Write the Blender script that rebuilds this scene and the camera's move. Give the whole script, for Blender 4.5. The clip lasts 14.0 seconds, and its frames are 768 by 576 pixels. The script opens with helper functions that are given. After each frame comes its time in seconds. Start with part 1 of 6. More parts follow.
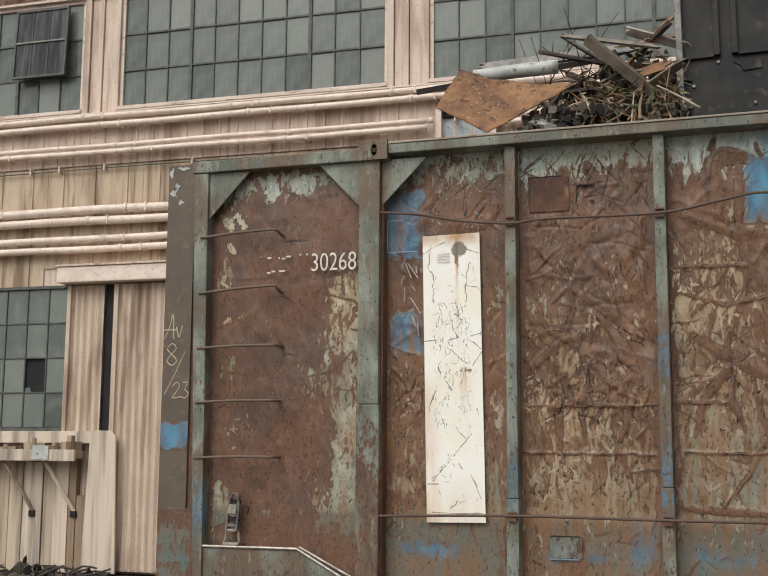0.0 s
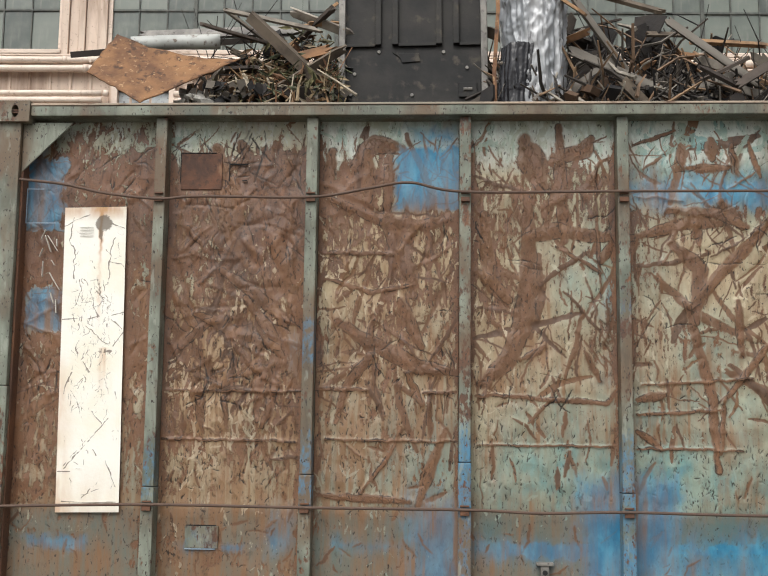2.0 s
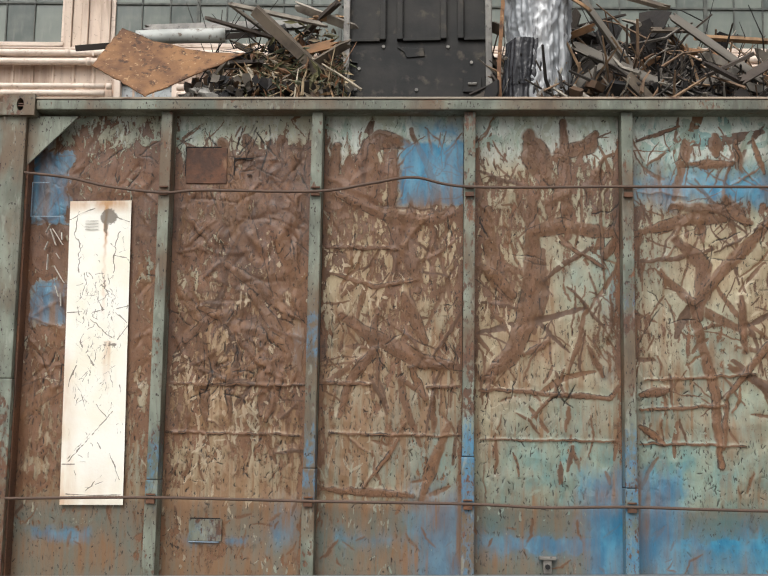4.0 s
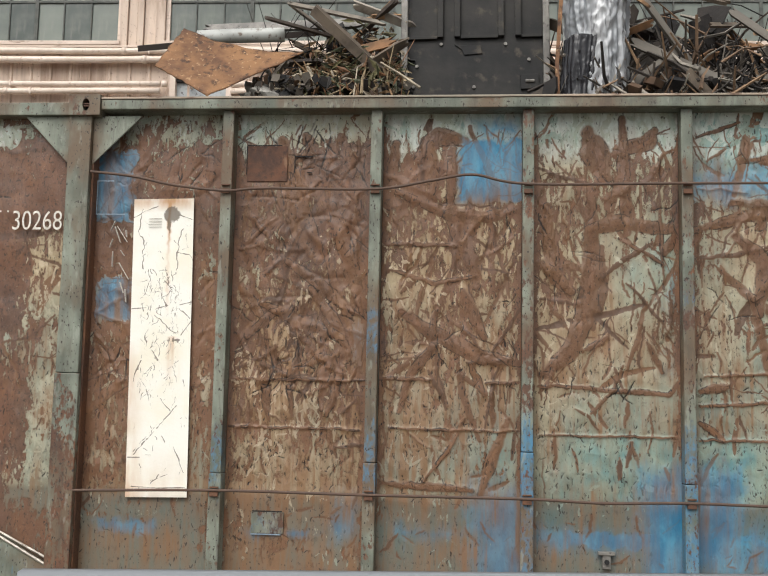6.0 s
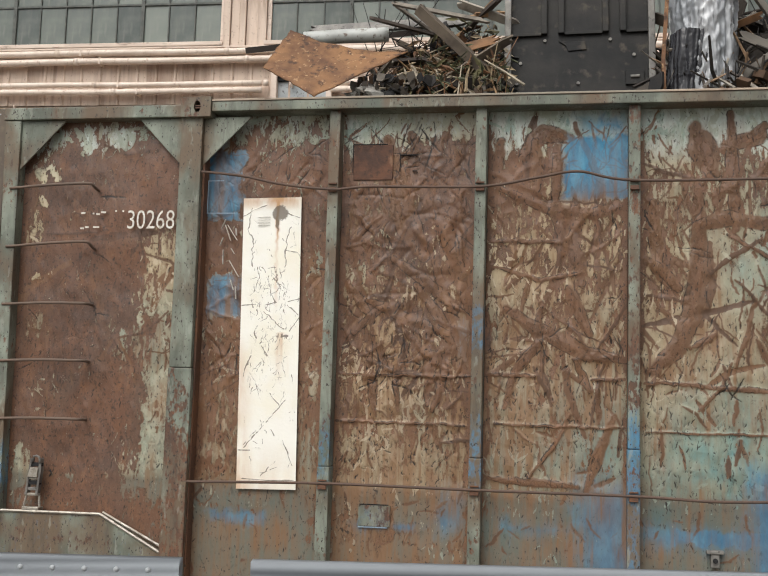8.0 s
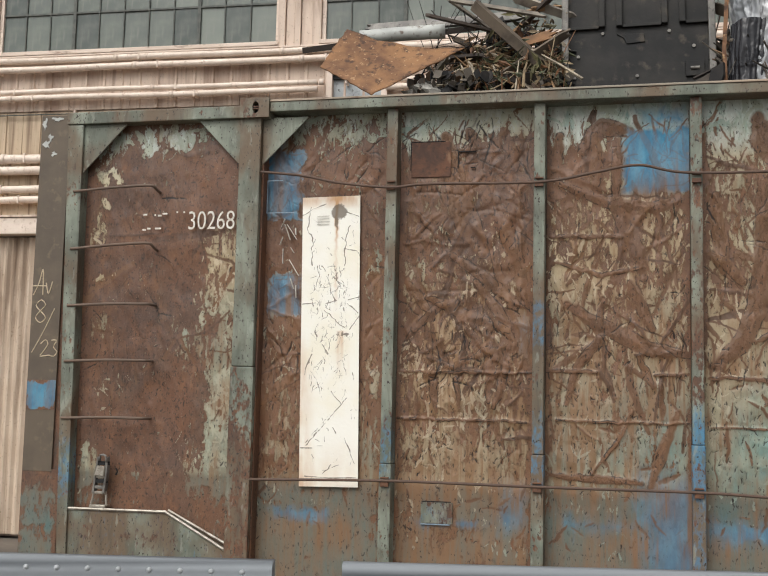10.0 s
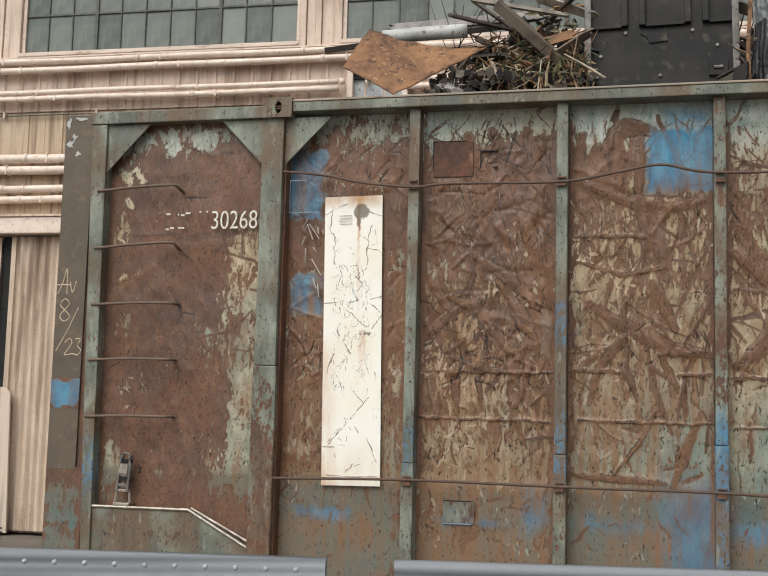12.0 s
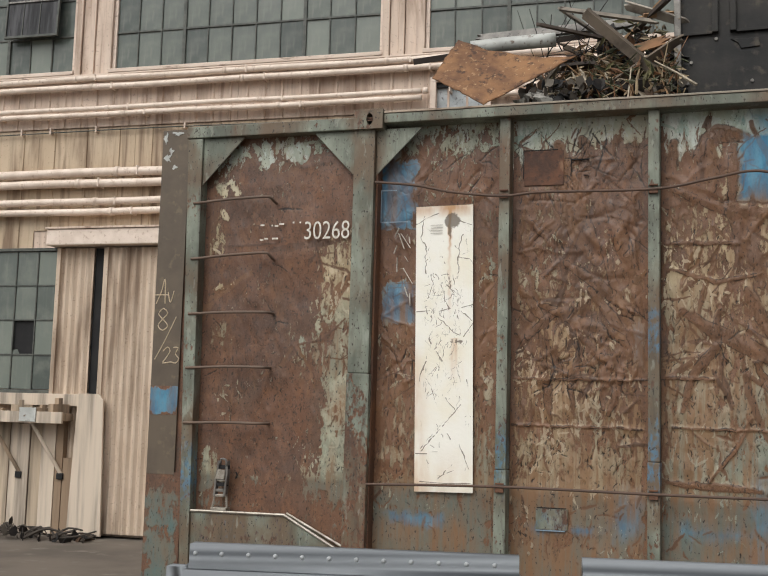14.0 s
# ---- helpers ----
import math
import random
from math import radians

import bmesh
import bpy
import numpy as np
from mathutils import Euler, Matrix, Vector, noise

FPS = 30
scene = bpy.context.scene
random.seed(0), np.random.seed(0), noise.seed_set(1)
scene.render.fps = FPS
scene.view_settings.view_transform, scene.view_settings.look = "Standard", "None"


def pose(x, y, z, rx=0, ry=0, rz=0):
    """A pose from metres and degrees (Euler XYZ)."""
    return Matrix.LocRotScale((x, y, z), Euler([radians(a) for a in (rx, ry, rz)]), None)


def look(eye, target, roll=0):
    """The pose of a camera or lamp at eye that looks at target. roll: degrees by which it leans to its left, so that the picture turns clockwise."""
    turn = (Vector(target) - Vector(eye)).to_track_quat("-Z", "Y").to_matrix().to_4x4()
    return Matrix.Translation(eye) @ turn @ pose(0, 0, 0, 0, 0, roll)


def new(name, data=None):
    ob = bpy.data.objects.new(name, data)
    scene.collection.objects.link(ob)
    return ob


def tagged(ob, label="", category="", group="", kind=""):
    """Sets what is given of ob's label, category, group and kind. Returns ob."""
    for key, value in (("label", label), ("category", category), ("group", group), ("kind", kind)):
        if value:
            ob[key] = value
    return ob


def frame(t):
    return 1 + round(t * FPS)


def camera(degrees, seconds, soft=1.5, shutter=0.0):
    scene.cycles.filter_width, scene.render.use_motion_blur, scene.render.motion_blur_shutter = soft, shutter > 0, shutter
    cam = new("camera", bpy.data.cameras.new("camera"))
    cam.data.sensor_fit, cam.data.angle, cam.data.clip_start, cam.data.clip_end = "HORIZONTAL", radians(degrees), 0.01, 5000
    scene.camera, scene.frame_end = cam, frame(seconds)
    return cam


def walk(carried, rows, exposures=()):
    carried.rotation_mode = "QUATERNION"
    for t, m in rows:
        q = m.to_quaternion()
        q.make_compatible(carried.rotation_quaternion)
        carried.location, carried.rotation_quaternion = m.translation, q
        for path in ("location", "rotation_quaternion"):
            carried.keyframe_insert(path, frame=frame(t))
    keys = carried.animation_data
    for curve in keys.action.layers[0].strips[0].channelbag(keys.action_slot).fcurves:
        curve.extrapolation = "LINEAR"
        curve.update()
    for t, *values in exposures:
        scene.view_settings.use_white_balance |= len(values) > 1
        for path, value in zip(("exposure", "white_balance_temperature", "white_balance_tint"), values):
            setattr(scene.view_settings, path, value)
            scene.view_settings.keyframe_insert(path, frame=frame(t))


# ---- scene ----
cam = camera(37.7, 14.0, soft=1.2)
PATH = [
    (0, (0.493, -0.485, 1.958), (-0.135, 1.393, 2.242), 0.4),
    (0.5, (0.615, -0.304, 1.942), (0.196, 1.631, 2.223), 0.4),
    (1, (0.736, -0.189, 1.933), (0.478, 1.775, 2.213), 0.3),
    (1.5, (0.81, -0.121, 1.927), (0.669, 1.855, 2.202), 0.6),
    (2, (0.811, -0.125, 1.928), (0.705, 1.854, 2.201), 0.7),
    (2.5, (0.782, -0.142, 1.924), (0.678, 1.836, 2.194), 0.8),
    (5, (0.782, -0.151, 1.932), (0.673, 1.829, 2.19), 1.0),
    (5.5, (0.729, -0.196, 1.931), (0.602, 1.783, 2.186), 1.0),
    (6, (0.684, -0.235, 1.94), (0.498, 1.74, 2.189), 1.2),
    (6.5, (0.659, -0.266, 1.937), (0.425, 1.704, 2.183), 1.4),
    (7, (0.639, -0.286, 1.949), (0.365, 1.68, 2.19), 1.5),
    (7.5, (0.62, -0.312, 1.953), (0.309, 1.65, 2.19), 1.7),
    (8, (0.601, -0.339, 1.95), (0.252, 1.617, 2.184), 1.7),
    (8.5, (0.583, -0.349, 1.951), (0.2, 1.6, 2.181), 1.7),
    (9, (0.582, -0.350, 1.958), (0.168, 1.593, 2.185), 1.45),
    (11.5, (0.553, -0.365, 1.951), (0.086, 1.567, 2.175), 1.5),
    (12, (0.548, -0.375, 1.956), (0.07, 1.555, 2.179), 1.5),
    (12.5, (0.568, -0.391, 1.938), (0.076, 1.533, 2.17), 1.4),
    (13, (0.58, -0.372, 1.942), (0.082, 1.55, 2.181), 1.2),
    (13.5, (0.546, -0.403, 1.943), (0.029, 1.514, 2.182), 1.2),
    (14, (0.465, -0.508, 1.956), (-0.144, 1.383, 2.187), 1.6),
]
walk(cam, [(t, look(eye, target, roll)) for t, eye, target, roll in PATH], [(0.0, 0.05), (1.0, 0.22), (2.0, 0.36), (5.0, 0.36), (7.0, 0.28), (9.0, 0.20), (12.0, 0.19), (13.4, 0.16), (14.0, 0.02)])

# ---- world and sun: bright overcast ----
world = bpy.data.worlds.new("overcast_sky")
scene.world = world
world.use_nodes = True
wt = world.node_tree
wt.nodes.clear()
sky = wt.nodes.new("ShaderNodeTexSky")
sky.sky_type, sky.sun_disc = "NISHITA", False
sky.sun_elevation, sky.sun_rotation = radians(50), radians(198)
sky.dust_density, sky.air_density = 4.0, 1.0
cloud = wt.nodes.new("ShaderNodeHueSaturation")
cloud.inputs["Saturation"].default_value = 0.15
back = wt.nodes.new("ShaderNodeBackground")
back.inputs["Strength"].default_value = 0.125
wout = wt.nodes.new("ShaderNodeOutputWorld")
wt.links.new(sky.outputs[0], cloud.inputs["Color"])
wt.links.new(cloud.outputs[0], back.inputs["Color"])
wt.links.new(back.outputs[0], wout.inputs["Surface"])
sun = new("sun", bpy.data.lights.new("sun", "SUN"))
sun.data.energy, sun.data.angle, sun.data.color = 1.25, radians(50), (1.0, 0.96, 0.90)
sun.matrix_world = look((-4, -12, 13.5), (0, 0, 0))

# ---- materials ----
class Nodes:
    """A small builder for node materials."""

    def __init__(self, name):
        self.m = bpy.data.materials.new(name)
        self.m.use_nodes = True
        self.t = self.m.node_tree
        self.b = self.t.nodes["Principled BSDF"]
        self.co = self.t.nodes.new("ShaderNodeTexCoord").outputs["Object"]

    def put(self, socket, value):
        if isinstance(value, (int, float, tuple)):
            socket.default_value = (*value, 1.0) if isinstance(value, tuple) and len(value) == 3 and socket.type == "RGBA" else value
        else:
            self.t.links.new(value, socket)

    def noise(self, scale, detail=4.0, stretch=(1, 1, 1), rough=0.55, warp=0.0, offset=None):
        n = self.t.nodes.new("ShaderNodeTexNoise")
        mp = self.t.nodes.new("ShaderNodeMapping")
        mp.inputs["Scale"].default_value = stretch
        self.t.links.new(self.co, mp.inputs["Vector"])
        if offset is not None:
            self.t.links.new(offset, mp.inputs["Location"])
        self.t.links.new(mp.outputs[0], n.inputs["Vector"])
        n.inputs["Scale"].default_value, n.inputs["Detail"].default_value = scale, detail
        n.inputs["Roughness"].default_value, n.inputs["Distortion"].default_value = rough, warp
        return n.outputs["Fac"]

    def ramp(self, value, lo, hi, smooth=True):
        n = self.t.nodes.new("ShaderNodeMapRange")
        n.interpolation_type = "SMOOTHSTEP" if smooth else "LINEAR"
        self.put(n.inputs["Value"], value)
        n.inputs["From Min"].default_value, n.inputs["From Max"].default_value = lo, hi
        return n.outputs["Result"]

    def math(self, op, a, b=0.0, c=0.0):
        n = self.t.nodes.new("ShaderNodeMath")
        n.operation = op
        for s, v in zip(n.inputs, (a, b, c)):
            self.put(s, v)
        return n.outputs[0]

    def mix(self, fac, a, b):
        n = self.t.nodes.new("ShaderNodeMix")
        n.data_type = "RGBA"
        self.put(n.inputs["Factor"], fac)
        self.put(n.inputs["A"], a)
        self.put(n.inputs["B"], b)
        return n.outputs["Result"]

    def attr(self, name):
        n = self.t.nodes.new("ShaderNodeAttribute")
        n.attribute_name = name
        return n.outputs["Fac"]

    def per_object(self):
        return self.t.nodes.new("ShaderNodeObjectInfo").outputs["Random"]

    def per_island(self):
        return self.t.nodes.new("ShaderNodeNewGeometry").outputs["Random Per Island"]

    def done(self, colour, rough=0.7, metal=0.0, bump=None, strength=0.3, distance=0.01, spec=0.5):
        self.put(self.b.inputs["Base Color"], colour)
        self.put(self.b.inputs["Roughness"], rough)
        self.put(self.b.inputs["Metallic"], metal)
        self.put(self.b.inputs["Specular IOR Level"], spec)
        if bump is not None:
            n = self.t.nodes.new("ShaderNodeBump")
            n.inputs["Strength"].default_value, n.inputs["Distance"].default_value = strength, distance
            self.put(n.inputs["Height"], bump)
            self.t.links.new(n.outputs[0], self.b.inputs["Normal"])
        return self.m


def rust_colour(n):
    """Dark to foxy rust, mottled at two scales."""
    c = n.mix(n.ramp(n.noise(2.2, 5), 0.35, 0.7), (0.098, 0.054, 0.037), (0.150, 0.073, 0.042))
    c = n.mix(n.ramp(n.noise(11, 6, (1, 1, 0.5), 0.65), 0.45, 0.80), c, (0.215, 0.099, 0.048))
    return n.mix(n.ramp(n.noise(42, 5), 0.54, 0.72), c, (0.040, 0.025, 0.020))


def make_side_steel():
    """Old coats of tan, teal and blue paint, worn down to rust where the rust field says so."""
    n = Nodes("side_steel")
    grit = n.noise(120, 4, (1, 1, 0.6))
    fine = n.noise(40, 6, (1, 1, 0.35), 0.65, 0.4)
    mid = n.noise(9, 6, (1, 1, 0.45), 0.62, 0.9)
    f = n.math("ADD", n.attr("rust"), n.math("MULTIPLY_ADD", fine, 1.2, -0.6))
    f = n.math("ADD", f, n.math("MULTIPLY_ADD", mid, 0.8, -0.4))
    f = n.math("ADD", f, n.math("MULTIPLY_ADD", grit, 0.7, -0.35))
    worn = n.ramp(f, -0.07, 0.10)
    film = n.ramp(f, -0.80, 0.05)
    thin = n.ramp(f, 0.75, 0.05)
    tan = n.mix(n.ramp(n.noise(5, 4, (1, 1, 0.4)), 0.35, 0.7), (0.57, 0.475, 0.305), (0.39, 0.345, 0.22))
    teal = n.mix(n.ramp(n.noise(6, 4), 0.35, 0.7), (0.250, 0.365, 0.305), (0.105, 0.280, 0.280))
    coat = n.mix(n.attr("teal"), tan, teal)
    paint = n.mix(n.math("MULTIPLY", n.attr("pale"), n.ramp(mid, 0.30, 0.55)), coat, (0.53, 0.60, 0.55))
    blue = n.mix(n.ramp(n.noise(9, 5, (1, 1, 0.5)), 0.35, 0.7), (0.018, 0.165, 0.300), (0.070, 0.310, 0.470))
    paint = n.mix(n.math("MULTIPLY", n.attr("deep"), 0.82), paint, (0.078, 0.122, 0.118))
    over = n.ramp(n.math("ADD", n.attr("blue"), n.math("MULTIPLY_ADD", mid, 0.9, -0.45)), 0.12, 0.80)
    paint = n.mix(over, paint, blue)
    runs = n.ramp(n.noise(20, 5, (1, 1, 0.06), 0.6, 0.3), 0.38, 0.72)
    wash = n.math("MULTIPLY", n.math("MULTIPLY_ADD", runs, 0.44, 0.30), n.attr("wash"))
    paint = n.mix(n.math("MINIMUM", wash, 0.88), paint, (0.222, 0.112, 0.048))
    paint = n.mix(n.math("MULTIPLY", film, 0.32), paint, (0.215, 0.130, 0.078))
    smear = n.math("MULTIPLY", n.attr("smear"), n.math("MULTIPLY_ADD", fine, 1.1, 0.45))
    paint = n.mix(n.math("MULTIPLY", n.ramp(smear, 0.03, 0.52, False), 0.95), paint, (0.146, 0.075, 0.039))
    rust = rust_colour(n)
    rust = n.mix(n.math("MULTIPLY", n.attr("warm"), 0.70), rust, (0.205, 0.098, 0.046))
    rust = n.mix(n.math("MULTIPLY", thin, 0.20), rust, (0.235, 0.140, 0.080))
    rust = n.mix(n.math("MULTIPLY", n.ramp(grit, 0.58, 0.72), 0.35), rust, (0.27, 0.20, 0.14))
    base = n.mix(worn, paint, rust)
    free = n.math("MULTIPLY_ADD", over, -0.8, 1.0)
    tone = n.math("MULTIPLY", n.attr("tone"), n.math("MULTIPLY_ADD", fine, 1.0, 0.35))
    base = n.mix(n.math("MULTIPLY", n.math("MULTIPLY", n.ramp(tone, 0.05, 0.8), free), 0.55), base, (0.240, 0.124, 0.056))
    base = n.mix(n.math("MULTIPLY", n.math("MULTIPLY", n.ramp(tone, -0.05, -0.8), free), 0.65), base, (0.062, 0.036, 0.024))
    c = n.math("ADD", n.attr("chip"), n.math("MULTIPLY_ADD", fine, 1.5, -0.75))
    c = n.math("ADD", c, n.math("MULTIPLY_ADD", grit, 1.2, -0.60))
    left = n.ramp(c, 0.34, 0.60)
    flake = n.mix(n.math("MULTIPLY", n.math("MINIMUM", wash, 0.9), 0.62), n.mix(n.math("MULTIPLY_ADD", n.attr("teal"), -0.5, 0.55), coat, (0.58, 0.49, 0.37)), (0.26, 0.145, 0.075))
    base = n.mix(n.math("MULTIPLY", left, 0.80), base, flake)
    dust = n.ramp(n.noise(3.0, 6, (1, 1, 0.5)), 0.55, 0.85)
    base = n.mix(n.math("MULTIPLY", dust, 0.15), base, (0.30, 0.235, 0.165))
    soot = n.math("MULTIPLY", n.ramp(n.noise(15, 6, (1, 1, 0.5), 0.7, 1.2), 0.56, 0.70), free)
    base = n.mix(n.math("MULTIPLY", soot, 0.55), base, (0.040, 0.028, 0.022))
    pits = n.math("MULTIPLY", n.ramp(n.noise(62, 3, (1, 1, 0.45)), 0.635, 0.675), free)
    base = n.mix(n.math("MULTIPLY", pits, 0.8), base, (0.030, 0.022, 0.018))
    # Near-black in ticks, creases and band edges: chips, plus dent shade painted in.
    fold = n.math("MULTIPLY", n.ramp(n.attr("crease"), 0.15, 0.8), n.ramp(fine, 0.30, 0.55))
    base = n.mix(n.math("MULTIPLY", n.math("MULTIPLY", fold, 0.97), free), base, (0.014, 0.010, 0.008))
    coats = n.math("MAXIMUM", n.math("SUBTRACT", 1.0, worn), left)
    relief = n.math("ADD", n.math("MULTIPLY", coats, 0.7), n.math("MULTIPLY", fine, 0.7))
    relief = n.math("ADD", relief, n.math("MULTIPLY", mid, 0.9))
    gloss = n.ramp(n.noise(24, 3), 0.2, 0.9)
    return n.done(base, n.math("MULTIPLY_ADD", gloss, 0.28, 0.38), 0.0, relief, 0.75, 0.007, 0.45)


def make_frame_paint():
    """Grey-green painted frame members with rust spots and blue overspray."""
    n = Nodes("frame_paint")
    fine = n.noise(34, 5, (1, 1, 0.5))
    paint = n.mix(n.ramp(n.noise(4, 5, (1, 1, 0.6)), 0.35, 0.68), (0.116, 0.130, 0.103), (0.262, 0.292, 0.235))
    paint = n.mix(n.ramp(n.noise(2.3, 5, (1, 1, 0.6)), 0.42, 0.62), paint, (0.150, 0.108, 0.070))
    blue = n.ramp(n.math("ADD", n.attr("blue"), n.math("MULTIPLY_ADD", fine, 1.6, -0.8)), 0.30, 1.0)
    paint = n.mix(blue, paint, (0.075, 0.225, 0.36))
    f = n.math("ADD", n.attr("rust"), n.math("MULTIPLY_ADD", fine, 1.3, -0.65))
    f = n.math("ADD", f, n.math("MULTIPLY_ADD", n.noise(5, 5), 1.0, -0.5))
    worn = n.ramp(f, -0.05, 0.14)
    base = n.mix(worn, paint, rust_colour(n))
    base = n.mix(n.math("MULTIPLY", n.ramp(n.noise(13, 6, (1, 1, 0.16), 0.65, 0.5), 0.48, 0.72), 0.6), base, (0.075, 0.066, 0.052))
    base = n.mix(n.ramp(n.noise(62, 3, (1, 1, 0.5)), 0.63, 0.66), base, (0.045, 0.036, 0.03))
    pale = n.ramp(n.noise(17, 5, (1, 1, 0.28), 0.6), 0.60, 0.68)
    base = n.mix(n.math("MULTIPLY", pale, 0.38), base, (0.36, 0.38, 0.32))
    return n.done(base, 0.55, 0.0, n.math("ADD", fine, n.math("MULTIPLY", worn, -0.5)), 0.6, 0.006, 0.4)


def make_rust(name="bare_rust", tint=(0.21, 0.11, 0.062), amount=0.0):
    n = Nodes(name)
    c = n.mix(amount, rust_colour(n), tint)
    return n.done(c, 0.72, 0.0, n.noise(45, 5), 0.5, 0.004, 0.35)


def make_patch():
    """Scaly red rust with darker blooms."""
    n = Nodes("patch_rust")
    c = n.mix(n.ramp(n.noise(6, 6, rough=0.65, warp=0.6), 0.35, 0.66), (0.070, 0.038, 0.027), (0.150, 0.068, 0.038))
    c = n.mix(n.ramp(n.noise(26, 5), 0.52, 0.68), c, (0.060, 0.034, 0.025))
    c = n.mix(n.ramp(n.noise(13, 5, (1, 1, 0.4)), 0.60, 0.72), c, (0.235, 0.135, 0.080))
    return n.done(c, 0.7, 0.0, n.noise(20, 6), 0.8, 0.008, 0.35)


def make_white_plate():
    n = Nodes("cream_plate")
    fine = n.noise(45, 5)
    c = n.mix(n.ramp(n.noise(3.0, 4), 0.35, 0.7), (0.90, 0.885, 0.81), (0.87, 0.83, 0.70))
    c = n.mix(n.math("MULTIPLY", n.attr("stain"), n.ramp(n.noise(9, 4, (1, 1, 0.25)), 0.2, 0.65)), c, (0.55, 0.30, 0.13))
    grime = n.math("ADD", n.attr("rust"), n.math("MULTIPLY_ADD", fine, 1.0, -0.5))
    c = n.mix(n.math("MULTIPLY", n.ramp(grime, -0.05, 0.25), 0.85), c, (0.12, 0.09, 0.06))
    return n.done(c, 0.45, 0.0, n.math("ADD", fine, n.math("MULTIPLY", n.attr("rust"), -0.6)), 0.4, 0.004)


def make_siding(name, a, b, dirt, amount=0.6):
    """Weathered painted sheet with vertical runs of dirt."""
    n = Nodes(name)
    rnd = n.per_object()
    c = n.mix(n.ramp(n.noise(1.3, 5), 0.3, 0.7), a, b)
    c = n.mix(n.math("MULTIPLY", rnd, 0.35), c, b)
    runs = n.ramp(n.noise(9, 5, (1, 1, 0.06), warp=0.4), 0.48, 0.80)
    c = n.mix(n.math("MULTIPLY", runs, amount), c, dirt)
    c = n.mix(n.math("MULTIPLY", n.ramp(n.noise(3.4, 5, (1, 1, 0.12), warp=0.5), 0.47, 0.66), amount * 0.85), c, dirt)
    spots = n.ramp(n.noise(26, 4), 0.60, 0.72)
    c = n.mix(n.math("MULTIPLY", spots, 0.5), c, dirt)
    return n.done(c, 0.62, 0.0, n.noise(30, 4), 0.2, 0.004, 0.35)


def make_plain(name, a, b, scale=8.0, rough=0.6, metal=0.0, stretch=(1, 1, 1), strength=0.3, dirt=None, spec=0.5):
    n = Nodes(name)
    c = n.mix(n.ramp(n.noise(scale, 5, stretch), 0.32, 0.7), a, b)
    if dirt:
        c = n.mix(n.ramp(n.noise(scale * 3.3, 5, stretch), 0.56, 0.72), c, dirt)
    return n.done(c, rough, metal, n.noise(scale * 5, 4, stretch), strength, 0.004, spec)


def make_pane(name="dusty_pane"):
    """Wired factory glass under years of dust, each pane a little different."""
    n = Nodes(name)
    rnd = n.per_object()
    c = n.mix(rnd, (0.075, 0.090, 0.082), (0.185, 0.212, 0.182))
    c = n.mix(n.math("MULTIPLY", n.ramp(n.noise(3, 5), 0.4, 0.75), 0.4), c, (0.25, 0.265, 0.225))
    c = n.mix(n.math("MULTIPLY", n.ramp(n.noise(14, 4, (1, 1, 0.15)), 0.5, 0.8), 0.35), c, (0.26, 0.26, 0.23))
    return n.done(c, n.math("MULTIPLY_ADD", rnd, 0.12, 0.14), 0.0, n.noise(2.5, 3), 0.12, 0.02, 0.5)


def make_varied(name, tones, rough=0.75, stretch=(1, 1, 1), scale=7.0, island=False, spec=0.35):
    """One material for a heap: its pieces take different tones."""
    n = Nodes(name)
    r = n.per_island() if island else n.per_object()
    ramp = n.t.nodes.new("ShaderNodeValToRGB")
    ramp.color_ramp.interpolation = "CONSTANT"
    while len(ramp.color_ramp.elements) < len(tones):
        ramp.color_ramp.elements.new(1.0)
    for i, t in enumerate(tones):
        ramp.color_ramp.elements[i].position = i / len(tones)
        ramp.color_ramp.elements[i].color = (*t, 1)
    n.put(ramp.inputs[0], r)
    c = n.mix(n.math("MULTIPLY", n.ramp(n.noise(scale, 5, stretch), 0.40, 0.75), 0.75), ramp.outputs[0], (0.045, 0.036, 0.03))
    return n.done(c, rough, 0.0, n.noise(scale * 4, 4, stretch), 0.6, 0.006, spec)


SIDE = make_side_steel()
FRAME = make_frame_paint()
RUST = make_rust()
ROD = make_rust("rusty_rod", (0.105, 0.080, 0.066), 0.65)
RUNG = make_rust("worn_rung", (0.17, 0.135, 0.108), 0.65)
PLATE = make_white_plate()
CORNER = make_plain("corner_brown", (0.120, 0.092, 0.064), (0.090, 0.069, 0.050), 4, 0.6, strength=0.5, dirt=(0.15, 0.115, 0.075))
SIDING = make_siding("pink_beige_siding", (0.74, 0.605, 0.50), (0.63, 0.505, 0.41), (0.25, 0.155, 0.105), 0.72)
SIDING_LOW = make_siding("tan_siding", (0.58, 0.465, 0.335), (0.50, 0.385, 0.265), (0.15, 0.09, 0.055), 0.85)
DOOR_SHEET = make_siding("door_sheet", (0.66, 0.545, 0.43), (0.54, 0.425, 0.32), (0.17, 0.11, 0.07), 0.7)
PIPE = make_plain("pipe_paint", (0.80, 0.68, 0.58), (0.67, 0.55, 0.455), 5, 0.42, dirt=(0.55, 0.42, 0.33))
TRIM = make_plain("window_trim_paint", (0.73, 0.61, 0.515), (0.61, 0.495, 0.41), 4, 0.6, dirt=(0.33, 0.24, 0.18), stretch=(0.3, 1, 1))
SASH = make_plain("sash_paint", (0.055, 0.062, 0.055), (0.10, 0.105, 0.09), 9, 0.6)
PANE = make_pane()
